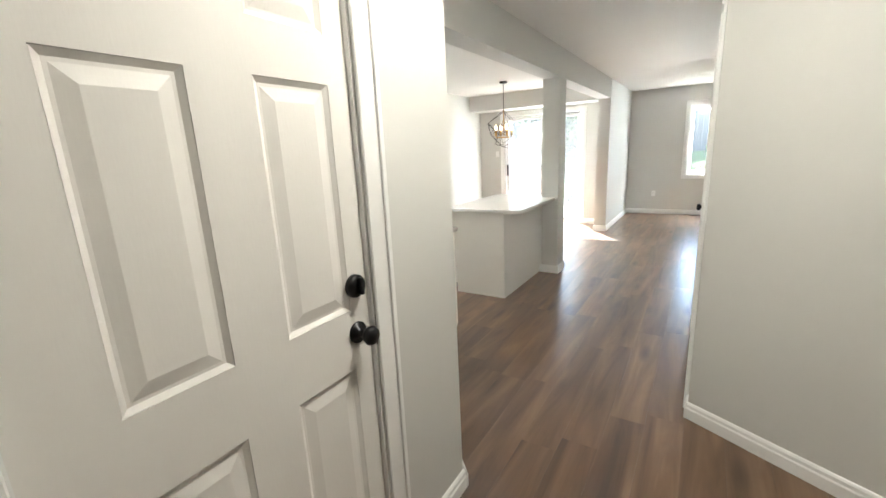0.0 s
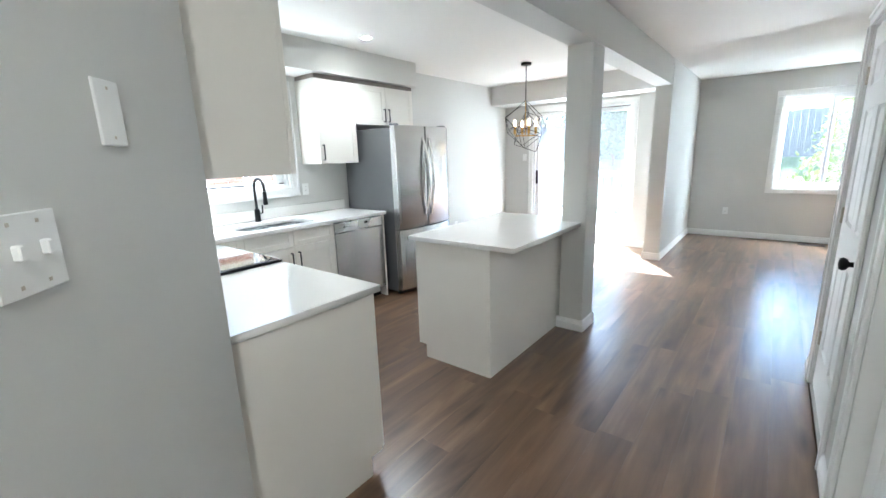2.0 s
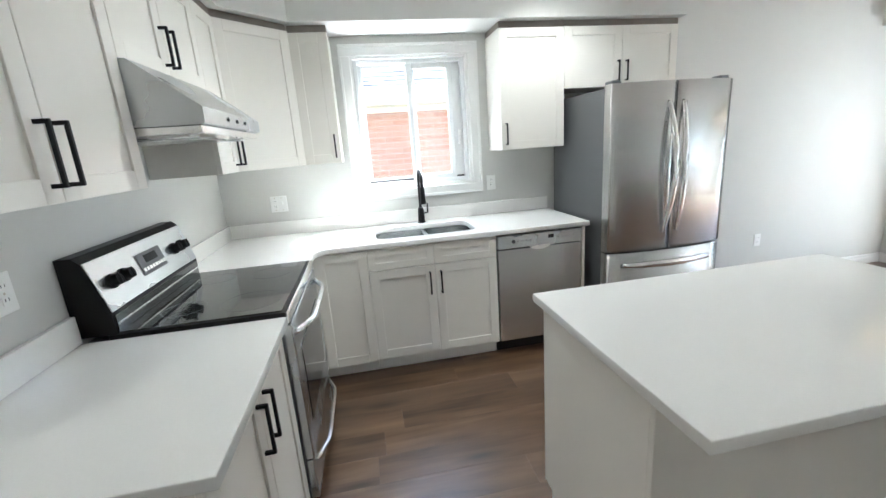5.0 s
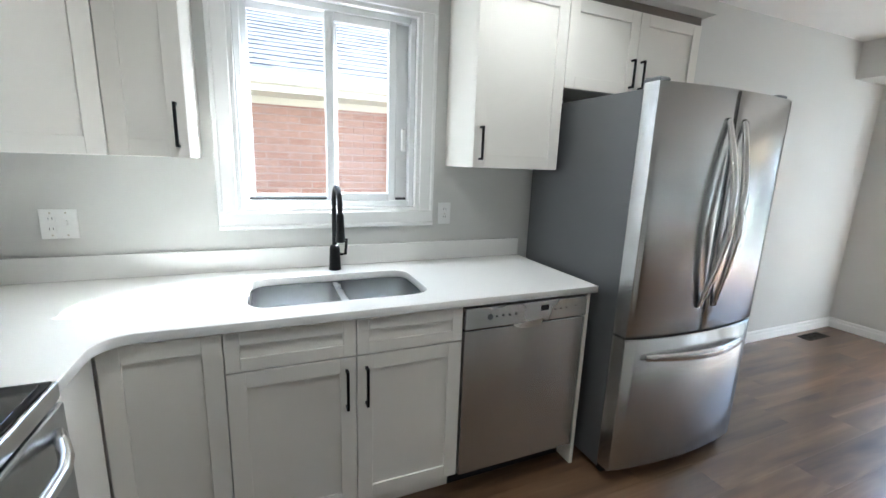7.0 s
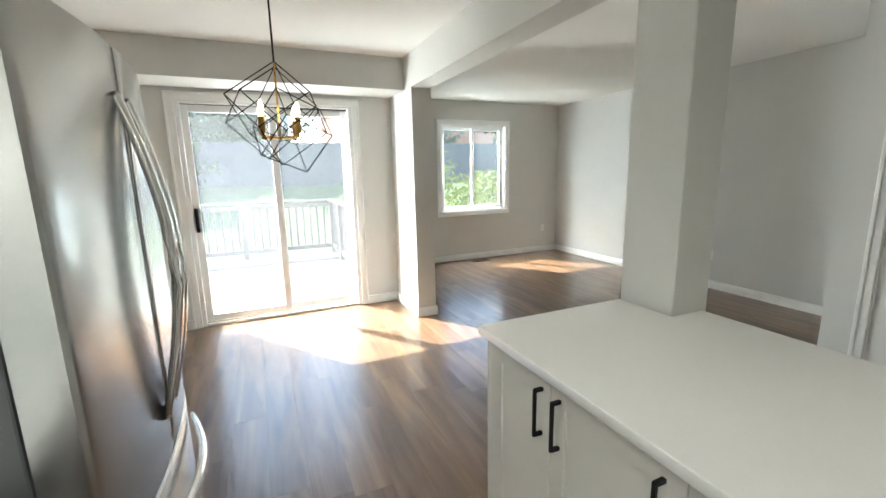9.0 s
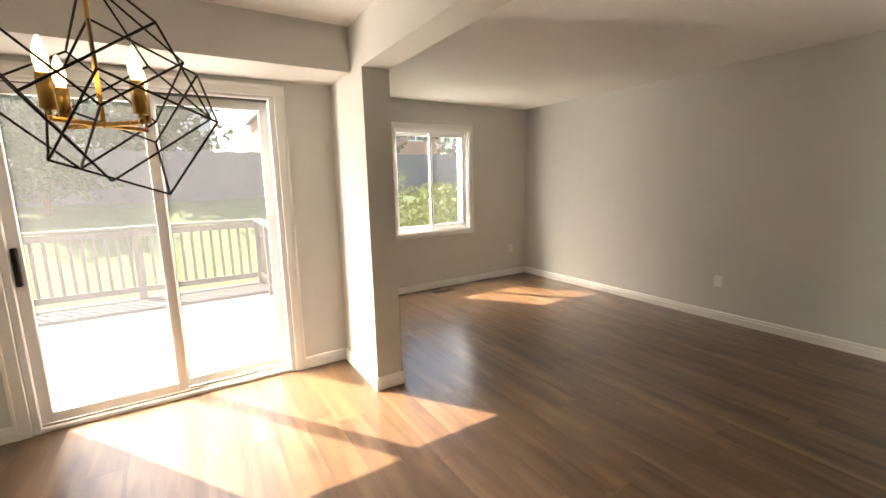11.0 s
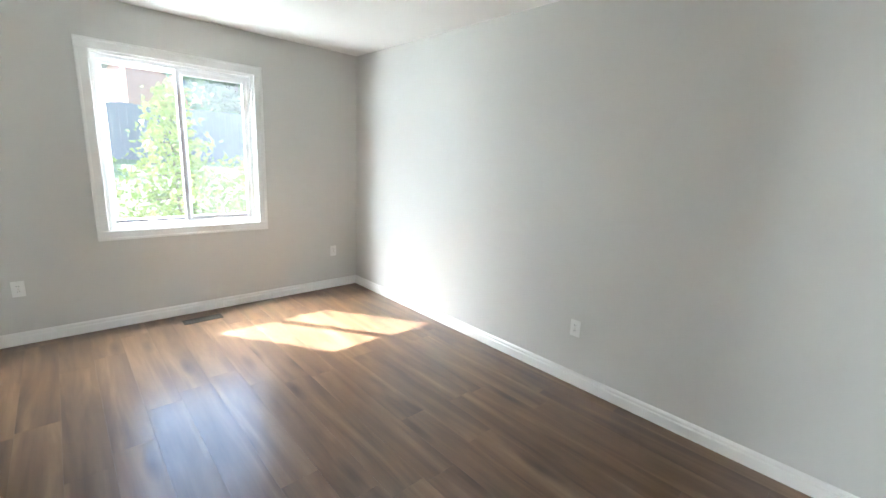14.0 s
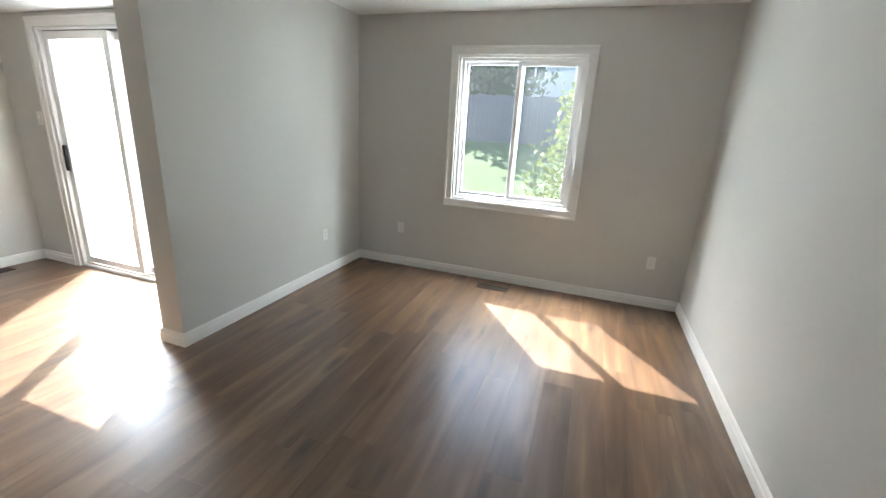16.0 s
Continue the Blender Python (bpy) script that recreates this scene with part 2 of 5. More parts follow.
M_BARK = material("bark", (0.12, 0.085, 0.06), 0.9, vary=0.3, scale=12, bump=0.6, bump_scale=50)
M_SIDING = material("house_siding", (0.42, 0.43, 0.45), 0.7, vary=0.05, scale=2, stretch=(0.2, 0.2, 6), bump=0.1)
M_ROOF_FAR = material("far_roof", (0.14, 0.13, 0.125), 0.9, vary=0.2, scale=4, bump=0.3)
M_PANE_FAR = material("far_pane", (0.05, 0.06, 0.07), 0.08, vary=0.2, scale=1)


# ---- building blocks ----
def thing(name, x, y, z, label="", category="", group="", kind=""):
    e = new(name)
    e.empty_display_size = 0.1
    e.matrix_basis = Matrix.Translation((x, y, z))
    return tagged(e, label, category, group, kind)


def part(name, bm, mat, parent=None, label="", smooth=False):
    """Links a bmesh, in world coordinates, as one mesh object under a thing or a part."""
    me = bpy.data.meshes.new(name)
    bm.normal_update()
    bm.to_mesh(me)
    bm.free()
    me.materials.append(mat)
    if smooth:
        me.shade_smooth()
    ob = new(name, me)
    if parent:
        ob.parent = parent
        if parent.type == "EMPTY":
            ob.matrix_parent_inverse = parent.matrix_basis.inverted()
    return tagged(ob, label)


def bm_box(x0, x1, y0, y1, z0, z1, bevel=0.0, bm=None, seg=1):
    bm = bm or bmesh.new()
    x0, x1, y0, y1, z0, z1 = min(x0, x1), max(x0, x1), min(y0, y1), max(y0, y1), min(z0, z1), max(z0, z1)
    v = [bm.verts.new(p) for p in ((x0, y0, z0), (x1, y0, z0), (x1, y1, z0), (x0, y1, z0), (x0, y0, z1), (x1, y0, z1), (x1, y1, z1), (x0, y1, z1))]
    f = [bm.faces.new([v[i] for i in q]) for q in ((0, 3, 2, 1), (4, 5, 6, 7), (0, 1, 5, 4), (1, 2, 6, 5), (2, 3, 7, 6), (3, 0, 4, 7))]
    if bevel:
        edges = list({e for q in f for e in q.edges})
        bmesh.ops.bevel(bm, geom=edges, offset=bevel, segments=seg, affect="EDGES", profile=0.6)
    return bm


def bm_prism(points, z0, z1, bm=None):
    """An upright prism on a flat outline."""
    bm = bm or bmesh.new()
    low, high = [bm.verts.new((x, y, z0)) for x, y in points], [bm.verts.new((x, y, z1)) for x, y in points]
    bm.faces.new(low[::-1]), bm.faces.new(high)
    for i in range(len(points)):
        j = (i + 1) % len(points)
        bm.faces.new((low[i], low[j], high[j], high[i]))
    bmesh.ops.recalc_face_normals(bm, faces=bm.faces)
    return bm


def bm_tube(path, r, sides=8, bm=None, closed=False, caps=True):
    """A round bar along a path of points."""
    bm = bm or bmesh.new()
    pts = [Vector(p) for p in path]
    rings = []
    up = Vector((0, 0, 1))
    for i, p in enumerate(pts):
        a, c = pts[max(i - 1, 0)], pts[min(i + 1, len(pts) - 1)]
        if closed:
            a, c = pts[i - 1], pts[(i + 1) % len(pts)]
        d = (c - a).normalized()
        s = d.cross(up)
        if s.length < 0.05:
            s = d.cross(Vector((0, 1, 0)))
        s.normalize()
        w = s.cross(d)
        rad = r[i] if isinstance(r, (list, tuple)) else r
        rings.append([bm.verts.new(p + rad * (math.cos(2 * math.pi * k / sides) * s + math.sin(2 * math.pi * k / sides) * w)) for k in range(sides)])
    n = len(rings)
    for i in range(n if closed else n - 1):
        a, c = rings[i], rings[(i + 1) % n]
        for k in range(sides):
            bm.faces.new((a[k], a[(k + 1) % sides], c[(k + 1) % sides], c[k]))
    if caps and not closed:
        bm.faces.new(rings[0][::-1]), bm.faces.new(rings[-1])
    bmesh.ops.recalc_face_normals(bm, faces=bm.faces)
    return bm


def bm_lathe(profile, at, axis="z", sides=24, bm=None):
    """A turned shape: rows of (radius, height) along an axis from a point."""
    bm = bm or bmesh.new()
    rings = []
    for r, h in profile:
        ring = []
        for k in range(sides):
            a = 2 * math.pi * k / sides
            u, v = r * math.cos(a), r * math.sin(a)
            p = {"z": (u, v, h), "x": (h, u, v), "y": (u, h, v)}[axis]
            ring.append(bm.verts.new(Vector(at) + Vector(p)))
        rings.append(ring)
    for a, c in zip(rings, rings[1:]):
        for k in range(sides):
            bm.faces.new((a[k], a[(k + 1) % sides], c[(k + 1) % sides], c[k]))
    bm.faces.new(rings[0][::-1]), bm.faces.new(rings[-1])
    bmesh.ops.recalc_face_normals(bm, faces=bm.faces)
    return bm


def rounded(x0, x1, y0, y1, r, n=5):
    """The outline of a rectangle with rounded corners, counter-clockwise."""
    out = []
    for cx, cy, a in ((x1 - r, y0 + r, -90), (x1 - r, y1 - r, 0), (x0 + r, y1 - r, 90), (x0 + r, y0 + r, 180)):
        out += [(cx + r * math.cos(radians(a + 90 * k / n)), cy + r * math.sin(radians(a + 90 * k / n))) for k in range(n + 1)]
    return out


def slab(name, outlines, z0, z1, mat, parent=None, edge=0.003):
    """A level slab with holes: the first outline is its rim, the others its cut-outs."""
    cu = bpy.data.curves.new(name, "CURVE")
    cu.dimensions, cu.fill_mode = "2D", "BOTH"
    cu.extrude, cu.bevel_depth, cu.bevel_resolution, cu.offset = (z1 - z0) / 2 - edge, edge, 2, -edge
    for pts in outlines:
        s = cu.splines.new("POLY")
        s.points.add(len(pts) - 1)
        for q, (x, y) in zip(s.points, pts):
            q.co = (x, y, 0, 1)
        s.use_cyclic_u = True
    tmp = new(name + "_outline", cu)
    me = bpy.data.meshes.new_from_object(tmp)
    bpy.data.objects.remove(tmp)
    me.transform(Matrix.Translation((0, 0, (z0 + z1) / 2)))
    me.materials.clear()
    me.materials.append(mat)
    ob = new(name, me)
    if parent:
        ob.parent = parent
        ob.matrix_parent_inverse = parent.matrix_basis.inverted()
    return ob


def wall(name, axis, p0, p1, a0, a1, z0, z1, openings=(), mat=None, label="light grey painted plaster wall"):
    """A wall whose faces lie at p0 and p1 on an axis, from a0 to a1 along it, with openings (a0, a1, z0, z1) right through it."""
    bm = bmesh.new()

    def piece(b0, b1, c0, c1):
        if b1 - b0 > 1e-4 and c1 - c0 > 1e-4:
            bm_box(*((p0, p1, b0, b1) if axis == "x" else (b0, b1, p0, p1)), c0, c1, bm=bm)

    at = a0
    for o0, o1, q0, q1 in sorted(openings):
        piece(at, o0, z0, z1), piece(o0, o1, z0, q0), piece(o0, o1, q1, z1)
        at = o1
    piece(at, a1, z0, z1)
    return tagged(part(name, bm, mat or M_WALL), label, "wall", kind="structure")


def baseboard(p, q, n, height=0.095):
    """A moulded skirting board from p to q on the floor, which stands proud of its wall along n."""
    p, q, n = Vector((*p, 0)), Vector((*q, 0)), Vector((*n, 0)).normalized()
    prof = [(0.0, 0.0), (0.016, 0.0), (0.016, height * 0.62), (0.011, height * 0.70), (0.011, height * 0.86), (0.006, height * 0.95), (0.0, height)]
    bm = bmesh.new()
    rows = [[bm.verts.new(e + n * (d + 0.0005) + Vector((0, 0, h + 0.0008))) for d, h in prof] for e in (p, q)]
    k = len(prof)
    for i in range(k):
        bm.faces.new((rows[0][i], rows[0][(i + 1) % k], rows[1][(i + 1) % k], rows[1][i]))
    bm.faces.new(rows[0]), bm.faces.new(rows[1][::-1])
    bmesh.ops.recalc_face_normals(bm, faces=bm.faces)
    return tagged(part("baseboard", bm, M_TRIM), "white moulded skirting board along the wall foot", "baseboard", "baseboards", "structure")


def plane_box(axis, face, side, a0, a1, z0, z1, d0, d1, bevel=0.0, bm=None):
    """A box on a wall's face: along the wall a0 to a1, up z0 to z1, from d0 to d1 out of the face towards side."""
    f0, f1 = face + side * d0, face + side * d1
    return bm_box(f0, f1, a0, a1, z0, z1, bevel, bm) if axis == "x" else bm_box(a0, a1, f0, f1, z0, z1, bevel, bm)


def casing(parent, axis, face, side, a0, a1, z0, z1, w=0.078, foot=False):
    """The moulded trim round an opening: two legs, a head, and a foot where it has one; each stepped in section."""
    legs = [("casing_leg", a0 - w, a0, z0, z1), ("casing_leg", a1, a1 + w, z0, z1), ("casing_head", a0 - w, a1 + w, z1, z1 + w)]
    if foot:
        legs.append(("casing_foot", a0 - w, a1 + w, z0 - w, z0))
    for name, b0, b1, c0, c1 in legs:
        bm = plane_box(axis, face, side, b0, b1, c0, c1, 0.0005, 0.014, 0.003)
        if "leg" in name:
            out = b0 if b0 < a0 else b1 - 0.022
            plane_box(axis, face, side, out + 0.001, out + 0.021, c0, c1, 0.012, 0.022, 0.003, bm)
        else:
            top = c1 - 0.022 if "head" in name else c0
            plane_box(axis, face, side, b0 + 0.001, b1 - 0.001, top + 0.001, top + 0.021, 0.012, 0.022, 0.003, bm)
        part(name, bm, M_TRIM, parent)


def jamb(parent, axis, p0, p1, a0, a1, z0, z1, t=0.018, sill=False):
    """The lining of an opening through a wall that lies between p0 and p1."""
    pieces = [("jamb", a0, a0 + t, z0, z1), ("jamb", a1 - t, a1, z0, z1), ("jamb_head", a0 + t, a1 - t, z1 - t, z1)]
    if sill:
        pieces.append(("sill", a0 + t, a1 - t, z0, z0 + t))
    for name, b0, b1, c0, c1 in pieces:
        lo, hi = min(p0, p1) + 0.001, max(p0, p1) - 0.001
        part(name, bm_box(lo, hi, b0, b1, c0, c1) if axis == "x" else bm_box(b0, b1, lo, hi, c0, c1), M_TRIM, parent)


def pane_frame(parent, name, axis, at, a0, a1, z0, z1, w, depth, mat=M_VINYL, glass=True, pane_mat=None):
    """A sash: four mitred-looking members round a pane."""
    bm = bmesh.new()
    lo, hi = at - depth / 2, at + depth / 2
    for b0, b1, c0, c1 in ((a0, a0 + w, z0, z1), (a1 - w, a1, z0, z1), (a0 + w, a1 - w, z0, z0 + w), (a0 + w, a1 - w, z1 - w, z1)):
        bm_box(*((lo, hi, b0, b1) if axis == "x" else (b0, b1, lo, hi)), c0, c1, 0.003, bm)
    ob = part(name, bm, mat, parent)
    if glass:
        g = 0.003
        box = (at - g, at + g, a0 + w - 0.004, a1 - w + 0.004) if axis == "x" else (a0 + w - 0.004, a1 - w + 0.004, at - g, at + g)
        pane = part("pane", bm_box(*box, z0 + w - 0.004, z1 - w + 0.004), pane_mat or M_GLASS, ob, "clear glass")
        pane.visible_shadow = False
    return ob


# ---- the shell of the house ----
H = 2.52
wall("wall_west", "x", -3.98, -3.84, 1.435, 7.91, -0.02, 2.62, [(2.568, 3.422, 1.178, 2.127)])
wall("wall_north_dinette", "y", 7.71, 7.84, -3.84, -1.312, -0.02, 2.62, [(-3.30, -1.735, 0.0, 2.12)])
wall("wall_dinette_living", "x", -1.312, -1.12, 7.034, 9.40, -0.02, 2.62)
wall("wall_north_living", "y", 9.28, 9.40, -1.12, 2.4, -0.02, 2.62, [(-0.039, 1.116, 0.808, 2.157)])
wall("wall_east", "x", 2.2, 2.4, -1.72, 9.28, -0.02, 5.0)
wall("wall_south_living", "y", 4.364, 4.484, 0.42, 2.2, -0.02, 5.0)
wall("wall_closets", "x", 0.30, 0.42, 1.86, 4.484, -0.02, 2.62, [(2.0, 3.02, 0.0, 2.05), (3.41, 4.279, 0.0, 2.05)])
tagged(part("wall_stair", bm_prism([(0.30, 1.86), (0.98, 1.49), (1.21, 1.64), (1.21, 4.364), (1.11, 4.364), (1.11, 1.70), (0.97, 1.61), (0.505, 1.86), (0.42, 1.86)], -0.02, 5.0), M_WALL),
       "light grey angled plaster wall beside the stairs", "wall", kind="structure")
wall("wall_entry", "x", -0.665, -0.545, -1.60, 0.835, -0.02, 2.62, [(-0.447, 0.35, 0.0, 2.06)])
tagged(part("wall_switches", bm_prism([(-0.545, 0.835), (-1.265, 1.555), (-1.455, 1.555), (-1.455, 1.435), (-1.315, 1.435), (-0.68, 0.80), (-0.68, 0.835)], -0.02, 2.62), M_WALL),
       "light grey angled plaster wall with switch plates", "wall", kind="structure")
wall("wall_south_kitchen", "y", 1.435, 1.555, -3.84, -1.455, -0.02, 2.62)
wall("wall_south", "y", -1.72, -1.60, -0.665, 2.2, -0.02, 2.62)
wall("beam", "x", -1.32, -1.125, 1.43, 7.034, 2.22, H, label="light grey boxed ceiling beam on a post")
wall("bulkhead", "y", 7.24, 7.71, -3.84, -1.32, 2.23, H, label="light grey boxed bulkhead over the patio door")
tagged(part("soffit", bm_prism([(-3.84, 1.555), (-1.335, 1.555), (-1.335, 1.93), (-3.16, 1.93), (-3.46, 2.23), (-3.46, 4.95), (-3.84, 4.95)], 2.255, H), M_WALL),
       "light grey boxed soffit over the kitchen wall cabinets", "soffit", kind="structure")
cm = bmesh.new()
for x0, x1, y0, y1 in ((-4.04, -1.32, 1.3, 7.91), (-1.32, 1.21, -1.72, 9.48), (1.21, 2.2, -1.72, 2.45), (1.21, 2.2, 4.364, 9.48)):
    bm_box(x0, x1, y0, y1, H, 2.66, bm=cm)
bm_box(1.11, 2.4, 1.5, 4.5, 5.0, 5.1, bm=cm)
bm_box(1.11, 2.2, 2.35, 2.45, 2.66, 5.0, bm=cm)
tagged(part("ceiling", cm, M_CEIL), "white textured painted ceiling", "ceiling", kind="structure")
floor = tagged(part("floor", bm_box(-1.40, 2.3, -1.65, 9.4, -0.16, -0.0125, bm=bm_box(-3.95, -1.40, 1.45, 7.85, -0.16, -0.0125)), M_SUB), "brown wood-look vinyl plank floor", "floor", kind="structure")
tagged(part("exterior_skirt", bm_box(-1.455, 2.4, -1.72, 9.48, -1.2, -0.17, bm=bm_box(-4.04, -1.455, 1.435, 7.91, -1.2, -0.17)), M_MORTAR), "grey house foundation below the floor", "foundation", kind="structure")

for p, q, n in (((-1.12, 7.02), (-1.12, 9.28), (1, 0)), ((-1.12, 9.28), (2.2, 9.28), (0, -1)), ((2.2, 4.484), (2.2, 9.28), (-1, 0)),
                ((0.286, 4.484), (2.2, 4.484), (0, 1)), ((-1.326, 7.034), (-1.106, 7.034), (0, -1)), ((-1.312, 7.02), (-1.312, 7.71), (-1, 0)),
                ((-1.656, 7.71), (-1.312, 7.71), (0, -1)), ((-3.84, 7.71), (-3.379, 7.71), (0, -1)), ((-3.84, 4.96), (-3.84, 7.71), (1, 0)),
                ((0.30, 4.338), (0.30, 4.498), (-1, 0)), ((0.30, 3.081), (0.30, 3.35), (-1, 0)), ((0.30, 1.85), (0.30, 1.94), (-1, 0)),
                ((0.294, 1.863), (0.982, 1.489), (-0.478, -0.878)), ((1.075, 1.552), (1.214, 1.643), (0.546, -0.838)),
                ((-0.545, 0.437), (-0.545, 0.842), (1, 0)), ((-0.539, 0.841), (-1.268, 1.558), (0.707, 0.707)), ((-1.336, 1.555), (-1.262, 1.555), (0, 1)),
                ((-1.135, 4.228), (-1.135, 4.50), (1, 0)), ((-1.35, 4.242), (-1.121, 4.242), (0, -1)), ((-1.344, 4.486), (-1.121, 4.486), (0, 1)), ((-1.33, 4.46), (-1.33, 4.50), (-1, 0))):
    baseboard(p, q, n)

tagged(part("post", bm_box(-1.33, -1.135, 4.242, 4.486, 0.0, 2.22, 0.004), M_WALL), "light grey square post between worktop and beam", "post", kind="structure")


# ---- windows and doors ----
def slider_window(name, axis, face, side, outer, a0, a1, z0, z1, label, glass, hazy, pad=0.0):
    """A white vinyl sliding window of two sashes, with its trim: face is the room's wall face, outer the far side of the wall."""
    mid = (a0 + a1) / 2
    w = thing(name, *((face, mid) if axis == "x" else (mid, face)), z0, label, "window", kind="structure")
    casing(w, axis, face, side, a0, a1, z0, z1, foot=True)
    jamb(w, axis, face, outer, a0, a1, z0, z1, sill=True)
    at = face - side * 0.07
    frame_ob = pane_frame(w, "window_frame", axis, at, a0 + 0.018, a1 - 0.018, z0 + 0.018, z1 - 0.018, 0.030, 0.075, glass=False)
    if pad:
        part("frame_stop", plane_box(axis, at, side, a1 - 0.046 - pad, a1 - 0.047, z0 + 0.047, z1 - 0.047, -0.034, 0.002, 0.003), M_VINYL, frame_ob)
    near, far = at + side * 0.014, at - side * 0.018
    pane_frame(w, "sash", axis, far, a0 + 0.044, mid + 0.03, z0 + 0.046, z1 - 0.046, 0.032, 0.026, pane_mat=glass)
    second = pane_frame(w, "sash", axis, near, mid - 0.03, a1 - 0.044 - pad, z0 + 0.046, z1 - 0.046, 0.040, 0.028, pane_mat=hazy)
    part("latch", plane_box(axis, near, side, a1 - 0.088, a1 - 0.064, z0 + 0.30, z0 + 0.41, 0.013, 0.03, 0.004), M_WHITE, second, "small white pull latch")
    part("track", plane_box(axis, at, side, a0 + 0.05, a1 - 0.05, z0 + 0.05, z0 + 0.062, -0.004, 0.004), M_SLOT, w, "dark sliding track")
    return w


slider_window("window_1", "y", 9.28, -1, 9.40, -0.039, 1.116, 0.808, 2.157, "white vinyl sliding window with moulded trim over the lawn", M_GLASS, M_GLASS_HAZY)
slider_window("window_2", "x", -3.84, 1, -3.98, 2.568, 3.422, 1.178, 2.127, "white vinyl sliding window with moulded trim above the sink", M_GLASS_SINK, M_GLASS_HAZY, 0.07)

patio = thing("door_patio", -2.52, 7.71, 0, "white sliding glass patio door, closed, with moulded trim", "door", kind="structure")
casing(patio, "y", 7.71, -1, -3.30, -1.735, 0.0, 2.12)
bmf = bmesh.new()
for x0, x1, z0, z1 in ((-3.30, -3.262, 0.0, 2.12), (-1.773, -1.735, 0.0, 2.12), (-3.262, -1.773, 2.098, 2.12), (-3.262, -1.773, 0.0, 0.03)):
    bm_box(x0, x1, 7.712, 7.838, z0 + 0.001, z1 - 0.001, 0.004, bmf)
part("door_frame", bmf, M_VINYL, patio)
part("threshold_track", bm_box(-3.26, -1.775, 7.735, 7.745, 0.03, 0.042), M_HINGE, patio, "dull metal sliding track")
part("threshold_track", bm_box(-3.26, -1.775, 7.785, 7.795, 0.03, 0.042), M_HINGE, patio, "dull metal sliding track")
part("head_track", bm_box(-3.26, -1.775, 7.745, 7.80, 2.088, 2.098), M_SLOT, patio, "dark head track")
leafl = pane_frame(patio, "door_leaf", "y", 7.76, -3.268, -2.47, 0.045, 2.092, 0.064, 0.036, pane_mat=M_GLASS_PATIO)
leafr = pane_frame(patio, "door_leaf", "y", 7.81, -2.525, -1.768, 0.045, 2.092, 0.064, 0.036, pane_mat=M_GLASS_PATIO)
part("pull_handle", bm_box(-3.252, -3.222, 7.715, 7.742, 0.93, 1.16, 0.006), M_BLACK, leafl, "dark pull handle")
part("latch", bm_box(-2.512, -2.486, 7.772, 7.792, 1.0, 1.1, 0.004), M_WHITE, leafr, "small white latch")


